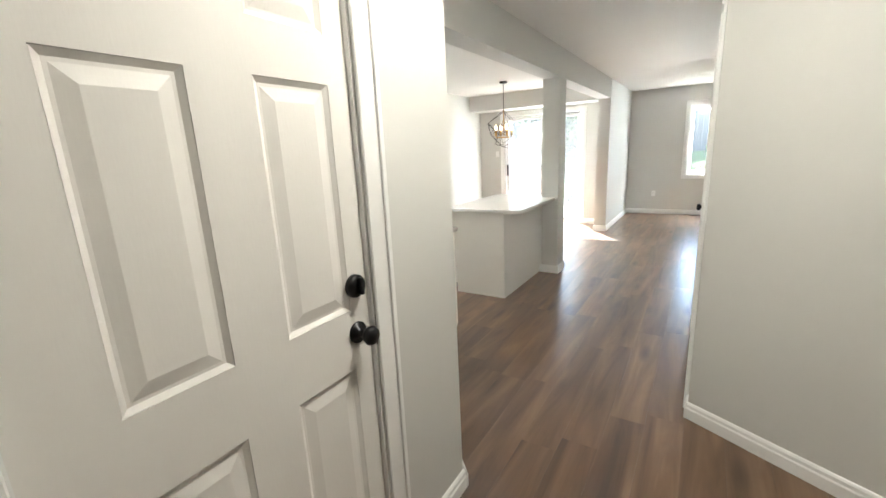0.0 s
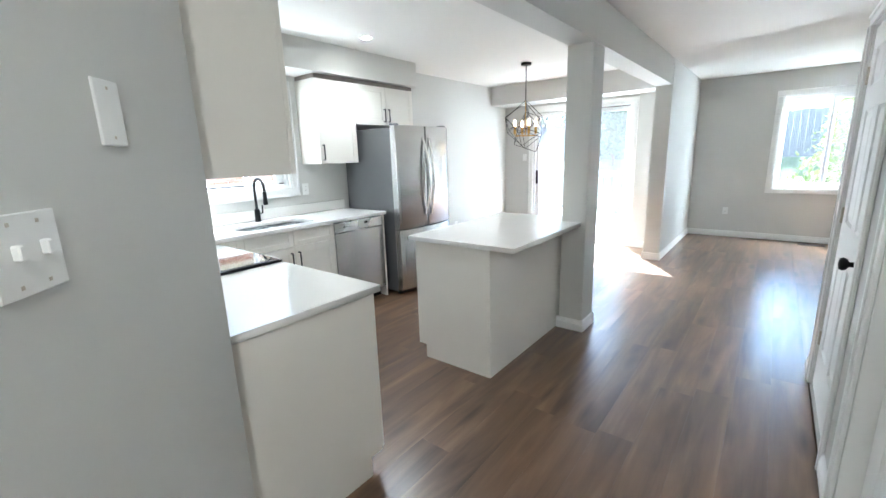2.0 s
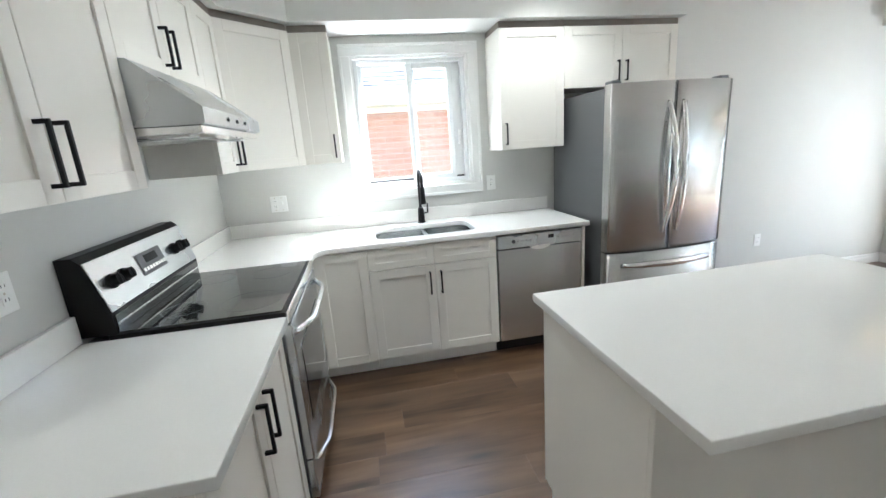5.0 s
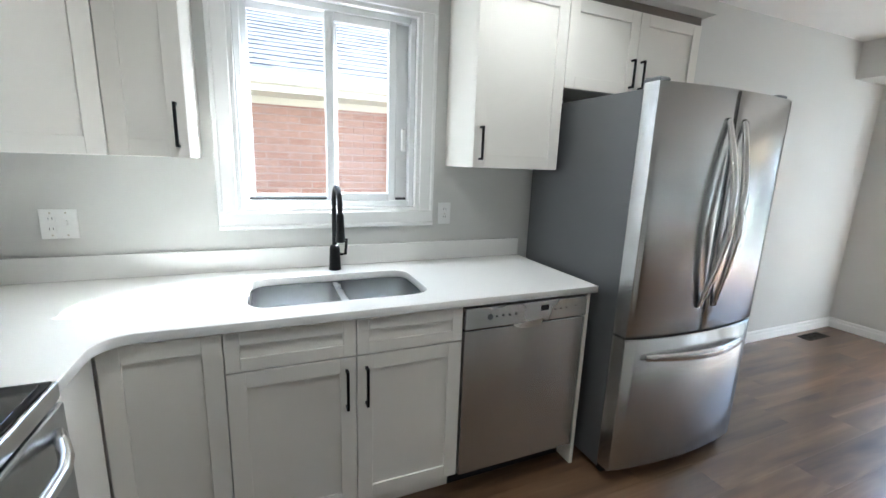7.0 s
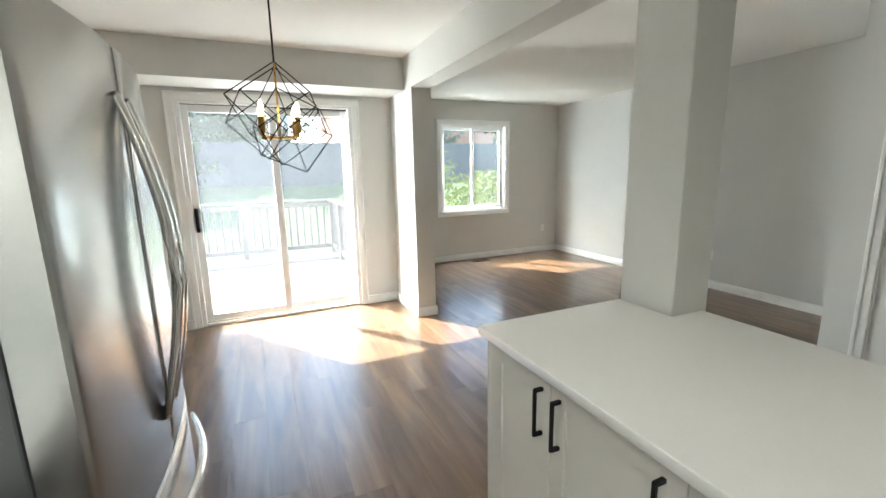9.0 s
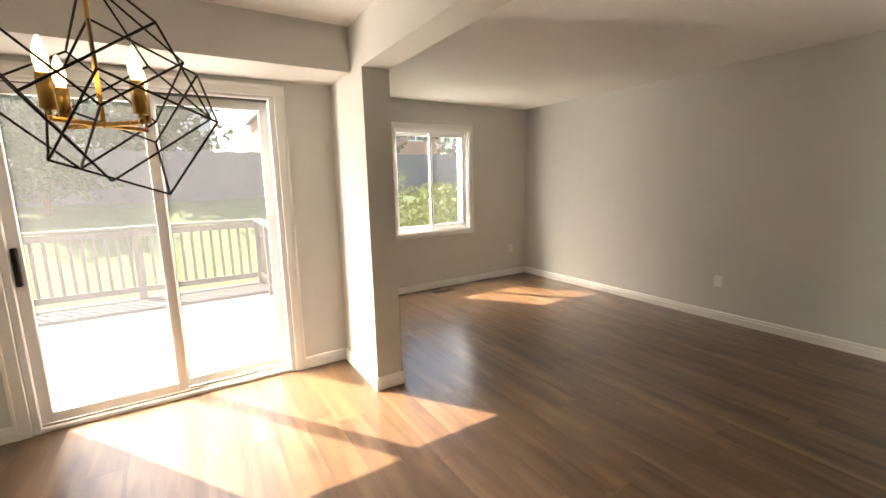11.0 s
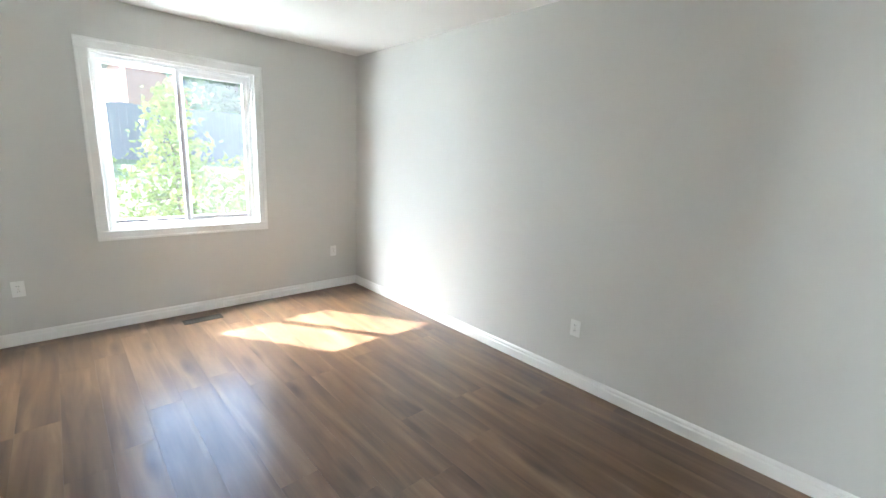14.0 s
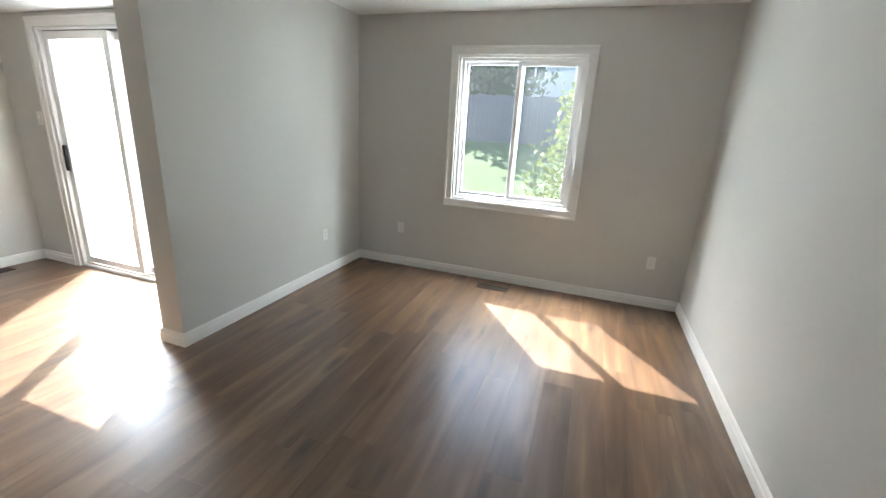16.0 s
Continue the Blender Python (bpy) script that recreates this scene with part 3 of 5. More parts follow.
def panel_door(name, axis, face, side, a0, a1, z0, z1, thick, label, knob_at, hinges_at=None, deadbolt=False, mat=M_DOOR, kind="structure", cols=None, rows=None, hinge_rows=None):
    """A moulded six-panel door: face is the side seen, side points out of it."""
    d = thing(name, *((face, (a0 + a1) / 2) if axis == "x" else ((a0 + a1) / 2, face)), z0, label, "door", kind=kind)
    w = a1 - a0
    stile, mull = 0.125 * w / 0.86, 0.11 * w / 0.86
    cols = cols or [(a0 + stile, a0 + (w - mull) / 2), (a0 + (w + mull) / 2, a1 - stile)]
    rows = rows or [(z0 + 0.235, z0 + 0.80), (z0 + 0.985, z0 + 1.585), (z0 + 1.70, z1 - 0.125)]
    bm = plane_box(axis, face, side, a0, a1, z0, z1, -thick, -0.009)
    for b0, b1 in ((a0, cols[0][0]), (cols[0][1], cols[1][0]), (cols[1][1], a1)):
        plane_box(axis, face, side, b0, b1, z0, z1, -0.009, 0, 0.0, bm)
    for c0, c1 in cols:
        at = z0
        for r0, r1 in rows + [(z1, z1)]:
            plane_box(axis, face, side, c0, c1, at, r0, -0.009, 0, 0.0, bm)
            at = r1
    leaf = part("door_leaf", bm, mat, d)
    for c0, c1 in cols:
        for r0, r1 in rows:
            pb = bmesh.new()
            pv = []
            for inset, depth in ((0.001, -0.0005), (0.013, -0.0085), (0.020, -0.0085), (0.050, -0.0015)):
                ring = []
                for s, t in ((c0 + inset, r0 + inset), (c1 - inset, r0 + inset), (c1 - inset, r1 - inset), (c0 + inset, r1 - inset)):
                    f = face + side * depth
                    ring.append(pb.verts.new((f, s, t) if axis == "x" else (s, f, t)))
                pv.append(ring)
            for x, y in zip(pv, pv[1:]):
                for k in range(4):
                    pb.faces.new((x[k], x[(k + 1) % 4], y[(k + 1) % 4], y[k]))
            pb.faces.new(pv[-1])
            bmesh.ops.recalc_face_normals(pb, faces=pb.faces)
            if sum(q.normal[0 if axis == "x" else 1] for q in pb.faces) * side < 0:
                bmesh.ops.reverse_faces(pb, faces=pb.faces)
            part("panel", pb, mat, leaf)

    def along(s, z):
        return (face, s, z) if axis == "x" else (s, face, z)

    ks, kz = knob_at
    prof = [(0.032, 0.0), (0.032, side * 0.008), (0.012, side * 0.012), (0.011, side * 0.035), (0.024, side * 0.042), (0.029, side * 0.055), (0.024, side * 0.066), (0.004, side * 0.070)]
    part("knob", bm_lathe(prof, along(ks, kz), axis), M_BLACK, leaf, "matt black round door knob", True)
    if deadbolt:
        bolt = bm_lathe([(0.034, 0.0), (0.034, side * 0.012), (0.028, side * 0.020), (0.004, side * 0.021)], along(ks + 0.004, kz + 0.142), axis)
        part("deadbolt", bolt, M_BLACK, leaf, "matt black deadbolt", True)
        tb = along(ks + 0.004, kz + 0.142)
        part("thumb_turn", plane_box(axis, face, side, tb[1] - 0.006, tb[1] + 0.006, kz + 0.120, kz + 0.170, 0.02, 0.038, 0.003), M_BLACK, leaf, "black thumb turn")
    if hinges_at is not None:
        for hz in hinge_rows or (z0 + 0.20, z0 + 1.02, z1 - 0.22):
            part("hinge", plane_box(axis, face, side, hinges_at - 0.009, hinges_at + 0.009, hz - 0.045, hz + 0.045, -0.003, 0.010, 0.003), M_HINGE, leaf, "dull nickel hinge")
    return d


entry = panel_door("door_entry", "x", -0.562, 1, -0.44, 0.343, 0.006, 2.04, 0.045, "cream six-panel entry door, closed, with black hardware", (0.288, 0.985), deadbolt=True, cols=[(-0.295, -0.083), (0.058, 0.270)], rows=[(0.24, 0.876), (1.058, 1.668), (1.785, 1.93)])
casing(entry, "x", -0.545, 1, -0.447, 0.35, 0.0, 2.06, 0.085)
jamb(entry, "x", -0.66, -0.545, -0.447, 0.35, 0.0, 2.06, t=0.006)
part("strike_plate", bm_box(-0.5455, -0.5425, 0.351, 0.375, 0.92, 1.02), M_BLACK, entry, "black strike plate")
# added board, out of view, that closes the opening behind the entry door
tagged(part("door_blank", bm_box(-0.68, -0.666, -0.6, 0.43, -0.02, 2.15), M_FASCIA), "cream board added unseen to close off the entry doorway", "door back", kind="structure")

closet = panel_door("door_closet", "x", 0.366, -1, 2.02, 3.0, 0.010, 2.03, 0.035, "white panelled closet door, closed, black knob", (2.40, 0.915), mat=M_TRIM)
casing(closet, "x", 0.30, -1, 2.0, 3.02, 0.0, 2.05, 0.058)
jamb(closet, "x", 0.30, 0.42, 2.0, 3.02, 0.0, 2.05)
hall = panel_door("door_hall", "x", 0.312, -1, 3.431, 4.275, 0.010, 2.03, 0.035, "white six-panel hall door, closed, black knob", (3.485, 0.945), hinges_at=4.277, mat=M_TRIM,
                  rows=[(0.275, 0.845), (1.035, 1.62), (1.735, 1.915)], hinge_rows=(0.31, 1.06, 1.80))
casing(hall, "x", 0.30, -1, 3.41, 4.279, 0.0, 2.05, 0.058)
jamb(hall, "x", 0.30, 0.42, 3.41, 4.279, 0.0, 2.05, t=0.004)


# ---- kitchen ----
def handle(parent, axis, face, side, a, z0, z1, r=0.005, out=0.032, level=None):
    """A square matt black bar pull on two feet; upright at a, or level from level[0] to level[1] at height z0."""
    if level:
        bm = plane_box(axis, face, side, level[0], level[1], z0 - r, z0 + r, out - 2 * r, out, 0.0015)
        for e in (level[0] + 0.006, level[1] - 0.006):
            plane_box(axis, face, side, e - r, e + r, z0 - r, z0 + r, 0.0, out - r, 0.0, bm)
    else:
        bm = plane_box(axis, face, side, a - r, a + r, z0, z1, out - 2 * r, out, 0.0015)
        for e in (z0 + r, z1 - r):
            plane_box(axis, face, side, a - r, a + r, e - r, e + r, 0.0, out - r, 0.0, bm)
    return part("handle", bm, M_BLACK, parent, "matt black bar pull")


def shaker(parent, axis, face, side, a0, a1, z0, z1, rail=0.058, name="cabinet_door"):
    """A shaker front: a frame round a recessed flat panel, its back on the carcass at face."""
    door = part(name, plane_box(axis, face, side, a0, a1, z0, z1, 0.001, 0.0118), M_CAB, parent)
    for n, b0, b1, c0, c1 in (("stile", a0, a0 + rail, z0, z1), ("stile", a1 - rail, a1, z0, z1), ("rail", a0 + rail, a1 - rail, z0, z0 + rail), ("rail", a0 + rail, a1 - rail, z1 - rail, z1)):
        part(n, plane_box(axis, face, side, b0, b1, c0, c1, 0.0118, 0.020, 0.0012), M_CAB, door)
    return door


G = 0.0016
UZ0, UZ1 = 1.412, 2.212


def wall_cabinet(label, axis, back, front, side, a0, a1, z0, z1, doors, handles, hz=0.15):
    c = thing("wall_cabinet", *((back, (a0 + a1) / 2) if axis == "x" else ((a0 + a1) / 2, back)), z0, label, "cabinet", "kitchen wall cabinets")
    lo, hi = min(back, front), max(back, front)
    part("body", bm_box(*((lo, hi, a0 + 0.001, a1 - 0.001) if axis == "x" else (a0 + 0.001, a1 - 0.001, lo, hi)), z0, z1, 0.001), M_CAB, c)
    for (d0, d1), h in zip(doors, handles):
        door = shaker(c, axis, front, side, d0 + G, d1 - G, z0 + 0.001, z1 - 0.002)
        if h is not None:
            handle(door, axis, front + side * 0.020, side, h, z0 + 0.035, z0 + 0.035 + hz)
    # the top rail here is a strip coloured as the shade under the soffit
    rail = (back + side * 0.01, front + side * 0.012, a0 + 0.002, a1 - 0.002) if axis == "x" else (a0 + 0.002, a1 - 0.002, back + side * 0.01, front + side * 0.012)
    part("top_rail", bm_box(*rail, z1 + 0.001, z1 + 0.040), M_GAP_SHADE, c, "dark strip painted as the shadow gap under the soffit")
    return c


U = "white shaker wall cabinet with black bar pulls under the soffit"
wall_cabinet(U, "y", 1.5555, 1.868, 1, -2.12, -1.337, UZ0, UZ1, [(-2.12, -1.728), (-1.728, -1.337)], [-1.758, -1.698])
wall_cabinet("short white shaker wall cabinet above the range hood", "y", 1.5555, 1.868, 1, -2.88, -2.12, 1.805, UZ1, [(-2.88, -2.50), (-2.50, -2.12)], [-2.53, -2.47], 0.14)
wall_cabinet("narrow white shaker wall cabinet beside the range hood", "y", 1.5555, 1.868, 1, -3.18, -2.88, UZ0, UZ1, [(-3.18, -2.88)], [-3.14])
cc = thing("corner_cabinet", -3.6, 1.8, UZ0, "white angled corner wall cabinet with a black bar pull", "cabinet", "kitchen wall cabinets")
part("body", bm_prism([(-3.839, 1.556), (-3.182, 1.556), (-3.182, 1.868), (-3.499, 2.208), (-3.839, 2.208)], UZ0, UZ1), M_CAB, cc)
dv = Vector((-3.499 + 3.182, 2.208 - 1.868, 0))
dl = dv.length
face_bm = bm_box(0.004, dl - 0.004, -0.012, -0.001, UZ0 + 0.001, UZ1 - 0.002)
for b0, b1, c0, c1 in ((0.004, 0.062, UZ0, UZ1), (dl - 0.062, dl - 0.004, UZ0, UZ1), (0.062, dl - 0.062, UZ0, UZ0 + 0.058), (0.062, dl - 0.062, UZ1 - 0.06, UZ1)):
    bm_box(b0, b1, -0.020, -0.0115, c0 + 0.001, c1 - 0.002, 0.0015, face_bm)
ang = math.atan2(dv.y, dv.x)
turn_c = Matrix.Translation((-3.182, 1.868, 0)) @ Matrix.Rotation(ang, 4, "Z")
face_bm.transform(turn_c)
ccd = part("cabinet_door", face_bm, M_CAB, cc)
hb = bm_box(0.036, 0.046, -0.052, -0.042, UZ0 + 0.035, UZ0 + 0.185, 0.0015)
for e in (UZ0 + 0.04, UZ0 + 0.18):
    bm_box(0.036, 0.046, -0.047, -0.020, e - 0.005, e + 0.005, 0.0, hb)
hb.transform(turn_c)
part("handle", hb, M_BLACK, ccd, "matt black bar pull")
# same painted shade strip, cut to the corner cabinet's outline
part("top_rail", bm_prism([(-3.83, 1.57), (-3.185, 1.57), (-3.185, 1.880), (-3.505, 2.205), (-3.83, 2.205)], UZ1 + 0.001, UZ1 + 0.040), M_GAP_SHADE, cc, "dark strip painted as the shadow gap under the soffit")
wall_cabinet("narrow white shaker wall cabinet beside the kitchen window", "x", -3.8395, -3.54, 1, 2.21, 2.447, UZ0, UZ1, [(2.21, 2.447)], [2.415])
wall_cabinet(U, "x", -3.8395, -3.54, 1, 3.565, 4.04, UZ0, UZ1, [(3.565, 4.04)], [3.60])
wall_cabinet("short white shaker wall cabinet above the refrigerator", "x", -3.8395, -3.54, 1, 4.04, 4.93, 1.805, UZ1, [(4.04, 4.485), (4.485, 4.93)], [4.452, 4.518], 0.14)

# base cabinets
CZ = 0.877
b1 = thing("base_cabinet", -1.73, 1.56, 0, "white shaker base cabinet with black pulls beside the range", "cabinet", "kitchen base cabinets")
part("body", bm_box(-2.118, -1.363, 1.5565, 2.19, 0.105, CZ, 0.001), M_CAB, b1)
ep = part("end_panel", bm_prism([(1.5565, 0.001), (2.125, 0.001), (2.125, 0.10), (2.192, 0.10), (2.192, CZ), (1.5565, CZ)], 0, 0.018), M_CAB, b1, "plain white end panel")
ep.data.transform(Matrix(((0, 0, 1, -1.362), (1, 0, 0, 0), (0, 1, 0, 0), (0, 0, 0, 1))))
part("toe_kick", bm_box(-2.118, -1.363, 2.10, 2.12, 0.001, 0.104), M_CAB, b1)
for d0, d1, hx in ((-1.742, -1.346, -1.705), (-2.117, -1.742, -1.78)):
    handle(shaker(b1, "y", 2.1905, 1, d0 + G, d1 - G, 0.11, CZ - 0.003), "y", 2.2105, 1, hx, 0.66, 0.82)
b2 = thing("corner_base_cabinet", -3.5, 1.9, 0, "white corner base cabinet with a plain shaker front", "cabinet", "kitchen base cabinets")
part("body", bm_prism([(-3.8395, 1.5565), (-2.885, 1.5565), (-2.885, 2.19), (-3.19, 2.19), (-3.19, 2.538), (-3.8395, 2.538)], 0.105, CZ), M_CAB, b2)
part("toe_kick", bm_prism([(-3.83, 1.58), (-2.89, 1.58), (-2.89, 2.12), (-3.26, 2.12), (-3.26, 2.538), (-3.83, 2.538)], 0.001, 0.104), M_CAB, b2)
shaker(b2, "x", -3.1895, 1, 2.215, 2.538, 0.11, CZ - 0.003)
part("filler", bm_box(-3.165, -2.887, 2.191, 2.209, 0.11, CZ - 0.003, 0.001), M_CAB, b2)
b3 = thing("sink_cabinet", -3.5, 2.96, 0, "white shaker sink cabinet, false drawers over two doors", "cabinet", "kitchen base cabinets")
sb = bmesh.new()
for x0, x1, y0, y1, z0, z1 in ((-3.839, -3.19, 2.5395, 2.557, 0.105, CZ), (-3.839, -3.19, 3.366, 3.383, 0.105, CZ), (-3.839, -3.19, 2.557, 3.366, 0.105, 0.123), (-3.208, -3.19, 2.557, 3.366, 0.123, CZ), (-3.839, -3.83, 2.557, 3.366, 0.123, CZ)):
    bm_box(x0, x1, y0, y1, z0, z1, bm=sb)
part("body", sb, M_CAB, b3)
part("toe_kick", bm_box(-3.27, -3.26, 2.54, 3.383, 0.001, 0.104), M_CAB, b3)
for d0, d1, hy in ((2.54, 2.962, 2.926), (2.962, 3.383, 2.998)):
    shaker(b3, "x", -3.1895, 1, d0 + G, d1 - G, 0.738, CZ - 0.003, 0.045, "drawer_front")
    handle(shaker(b3, "x", -3.1895, 1, d0 + G, d1 - G, 0.122, 0.733), "x", -3.1695, 1, hy, 0.54, 0.69)
tagged(part("end_panel", bm_box(-3.839, -3.17, 4.0, 4.019, 0.001, CZ, 0.001), M_CAB), "white end panel beside the dishwasher", "cabinet panel")

# worktops
SINK = [rounded(-3.655, -3.285, 2.615, 2.945, 0.07), rounded(-3.655, -3.285, 2.975, 3.285, 0.07)]
bowl_hole = rounded(-3.66, -3.28, 2.61, 3.29, 0.075)
arc = [(-3.066 - 0.09 * math.sin(radians(a)), 2.325 - 0.09 * math.cos(radians(a))) for a in range(0, 91, 15)]
rim = [(-3.838, 1.557), (-2.887, 1.557), (-2.887, 2.235)] + arc + [(-3.156, 4.046), (-3.838, 4.046)]
ct = thing("worktop_sink", -3.5, 2.9, 0.88, "white quartz worktop with upstand round the sink", "worktop", "quartz worktops")
slab("worktop", [rim, bowl_hole], 0.88, 0.912, M_QUARTZ, ct)
part("upstand", bm_box(-3.8385, -3.818, 1.578, 4.044, 0.9125, 1.012, 0.002), M_QUARTZ, ct)
part("upstand", bm_box(-3.8385, -2.889, 1.557, 1.5775, 0.9125, 1.012, 0.002), M_QUARTZ, ct)
ct2 = thing("worktop_range", -1.7, 1.9, 0.88, "white quartz worktop with upstand beside the range", "worktop", "quartz worktops")
slab("worktop", [[(-2.116, 1.557), (-1.335, 1.557), (-1.335, 2.241), (-2.116, 2.241)]], 0.88, 0.912, M_QUARTZ, ct2)
part("upstand", bm_box(-2.116, -1.3355, 1.557, 1.5775, 0.9125, 1.012, 0.002), M_QUARTZ, ct2)

# peninsula
pn = thing("peninsula_cabinet", -1.66, 3.8, 0, "white peninsula cabinet, shaker doors on the kitchen side", "cabinet", "kitchen base cabinets")
part("body", bm_box(-1.97, -1.372, 3.198, 4.455, 0.105, CZ, 0.001), M_CAB, pn)
part("toe_kick", bm_box(-1.905, -1.372, 3.198, 4.455, 0.001, 0.104), M_CAB, pn)
part("back_panel", bm_box(-1.3715, -1.352, 3.178, 4.225, 0.001, CZ, 0.0015), M_CAB, pn, "plain white back panel")
ep = part("end_panel", bm_prism([(-1.9715, 0.10), (-1.905, 0.10), (-1.905, 0.001), (-1.372, 0.001), (-1.372, CZ), (-1.9715, CZ)], 0, 0.019), M_CAB, pn, "plain white end panel")
ep.data.transform(Matrix(((1, 0, 0, 0), (0, 0, 1, 3.1785), (0, 1, 0, 0), (0, 0, 0, 1))))
part("far_stile", bm_box(-1.99, -1.97, 4.42, 4.455, 0.11, CZ - 0.003, 0.001), M_CAB, pn)
for d0, d1, hy in ((4.10, 4.42, 4.137), (3.69, 4.10, 4.060), (3.20, 3.69, 3.74)):
    handle(shaker(pn, "x", -1.9705, -1, d0 + G, d1 - G, 0.11, CZ - 0.003), "x", -1.9905, -1, hy, 0.69, 0.84)
ct3 = thing("worktop_peninsula", -1.6, 3.8, 0.88, "white quartz peninsula worktop cut round the post", "worktop", "quartz worktops")
slab("worktop", [[(-2.012, 3.153), (-1.172, 3.153), (-1.172, 4.238), (-1.334, 4.238), (-1.334, 4.484), (-2.012, 4.484)]], 0.88, 0.912, M_QUARTZ, ct3)


# sink and tap
sk = thing("sink", -3.47, 2.95, 0.72, "stainless double-bowl undermount sink, empty", "sink")
for pts in SINK:
    bm = bmesh.new()
    xs, ys = [p[0] for p in pts], [p[1] for p in pts]
    cx, cy = sum(xs) / len(xs), sum(ys) / len(ys)
    rings = []
    for shrink, z in ((1.0, 0.879), (0.985, 0.80), (0.96, 0.72), (0.88, 0.700), (0.15, 0.694)):
        rings.append([bm.verts.new((cx + (x - cx) * shrink, cy + (y - cy) * shrink, z)) for x, y in pts])
    for a, c in zip(rings, rings[1:]):
        for k in range(len(pts)):
            bm.faces.new((a[k], c[k], c[(k + 1) % len(pts)], a[(k + 1) % len(pts)]))
    bm.faces.new(rings[-1])
    bmesh.ops.recalc_face_normals(bm, faces=bm.faces)
    bmesh.ops.reverse_faces(bm, faces=bm.faces)
    bowl = part("bowl", bm, M_SINK, sk, "", True)
    part("strainer", bm_lathe([(0.042, 0.0), (0.042, 0.004), (0.030, 0.005), (0.026, 0.002), (0.004, 0.002)], (cx, cy, 0.696)), M_CHROME, bowl, "round steel strainer", True)
part("bridge", bm_box(-3.66, -3.28, 2.945, 2.975, 0.862, 0.876, 0.004), M_STEEL_H, sk, "steel bridge between bowls")
rimbm = bmesh.new()
for a, b in zip(bowl_hole, bowl_hole[1:] + bowl_hole[:1]):
    q = [rimbm.verts.new((*a, 0.879)), rimbm.verts.new((*b, 0.879)), rimbm.verts.new((*b, 0.862)), rimbm.verts.new((*a, 0.862))]
    rimbm.faces.new(q)
part("rim", rimbm, M_STEEL_H, sk, "thin steel rim")

tp = thing("kitchen_tap", -3.745, 2.975, 0.912, "matt black gooseneck pull-down tap behind the sink", "tap")
part("base", bm_lathe([(0.029, 0.0), (0.029, 0.006), (0.026, 0.010), (0.024, 0.10), (0.020, 0.115), (0.013, 0.12)], (-3.745, 2.975, 0.9125)), M_BLACK, tp, "", True)
neck = [(-3.745, 2.975, 1.03), (-3.745, 2.975, 1.20)] + [(-3.745 + 0.085 * (1 - math.cos(radians(a))), 2.975, 1.22 + 0.085 * math.sin(radians(a))) for a in range(0, 181, 15)]
part("neck", bm_tube(neck + [(-3.575, 2.975, 1.20)], 0.0115, 12), M_BLACK, tp, "", True)
part("spray_head", bm_lathe([(0.013, 0.0), (0.016, -0.01), (0.018, -0.08), (0.021, -0.12), (0.017, -0.125)], (-3.575, 2.975, 1.20)), M_BLACK, tp, "", True)
part("lever", bm_tube([(-3.745, 2.995, 0.985), (-3.745, 3.025, 0.985), (-3.74, 3.03, 1.06)], 0.0075, 8), M_BLACK, tp, "slim black lever", True)

# dishwasher
dw = thing("dishwasher", -3.5, 3.69, 0, "stainless dishwasher, closed, under the worktop", "dishwasher")
part("body", bm_box(-3.80, -3.205, 3.388, 3.996, 0.10, 0.872), M_GREYBODY, dw)
part("toe_kick", bm_box(-3.28, -3.26, 3.388, 3.996, 0.001, 0.10), M_PLASTIC_BLACK, dw, "black toe kick")
ddoor = part("door", bm_box(-3.204, -3.166, 3.391, 3.993, 0.115, 0.772, 0.004, seg=2), M_STEEL, dw, "brushed steel door")
ctl = part("control_panel", bm_box(-3.204, -3.160, 3.391, 3.993, 0.778, 0.868, 0.004, seg=2), M_STEEL_H, dw, "steel control panel")
part("display", bm_box(-3.1605, -3.1585, 3.745, 3.785, 0.826, 0.850), M_PLASTIC_BLACK, ctl, "small black display")
ph = part("pocket_handle", bm_prism([(3.62, 0.780)] + [(3.685 + 0.075 * math.cos(radians(a)), 0.786 - 0.030 * math.sin(radians(a))) for a in range(180, -1, -20)] + [(3.76, 0.792), (3.61, 0.792)][:1], 0, 0.004), M_CHROME, ctl, "curved steel pocket handle")
ph.data.transform(Matrix(((0, 0, 1, -3.161), (1, 0, 0, 0), (0, 1, 0, 0), (0, 0, 0, 1))))
for k, yy in enumerate((3.53, 3.56, 3.59, 3.62, 3.82, 3.85, 3.88, 3.93)):
    part("button", bm_lathe([(0.0045, 0.0), (0.0045, 0.002), (0.002, 0.0025)], (-3.1602, yy, 0.826 if k != 7 else 0.832), "x", 10), M_GREYBODY, ctl)
part("knob_ring", bm_lathe([(0.012, 0.0), (0.012, 0.002), (0.008, 0.0022)], (-3.1602, 3.50, 0.826), "x", 16), M_GREYBODY, ctl)

# refrigerator
FY0, FY1, FX = 4.085, 4.925, -3.045
fr = thing("refrigerator", -3.4, 4.5, 0, "stainless French-door refrigerator with bottom freezer, closed", "refrigerator")
part("body", bm_box(-3.80, -3.083, FY0 + 0.004, FY1 - 0.004, 0.03, 1.745, 0.006, seg=2), M_GREYBODY, fr, "dark grey painted sides")


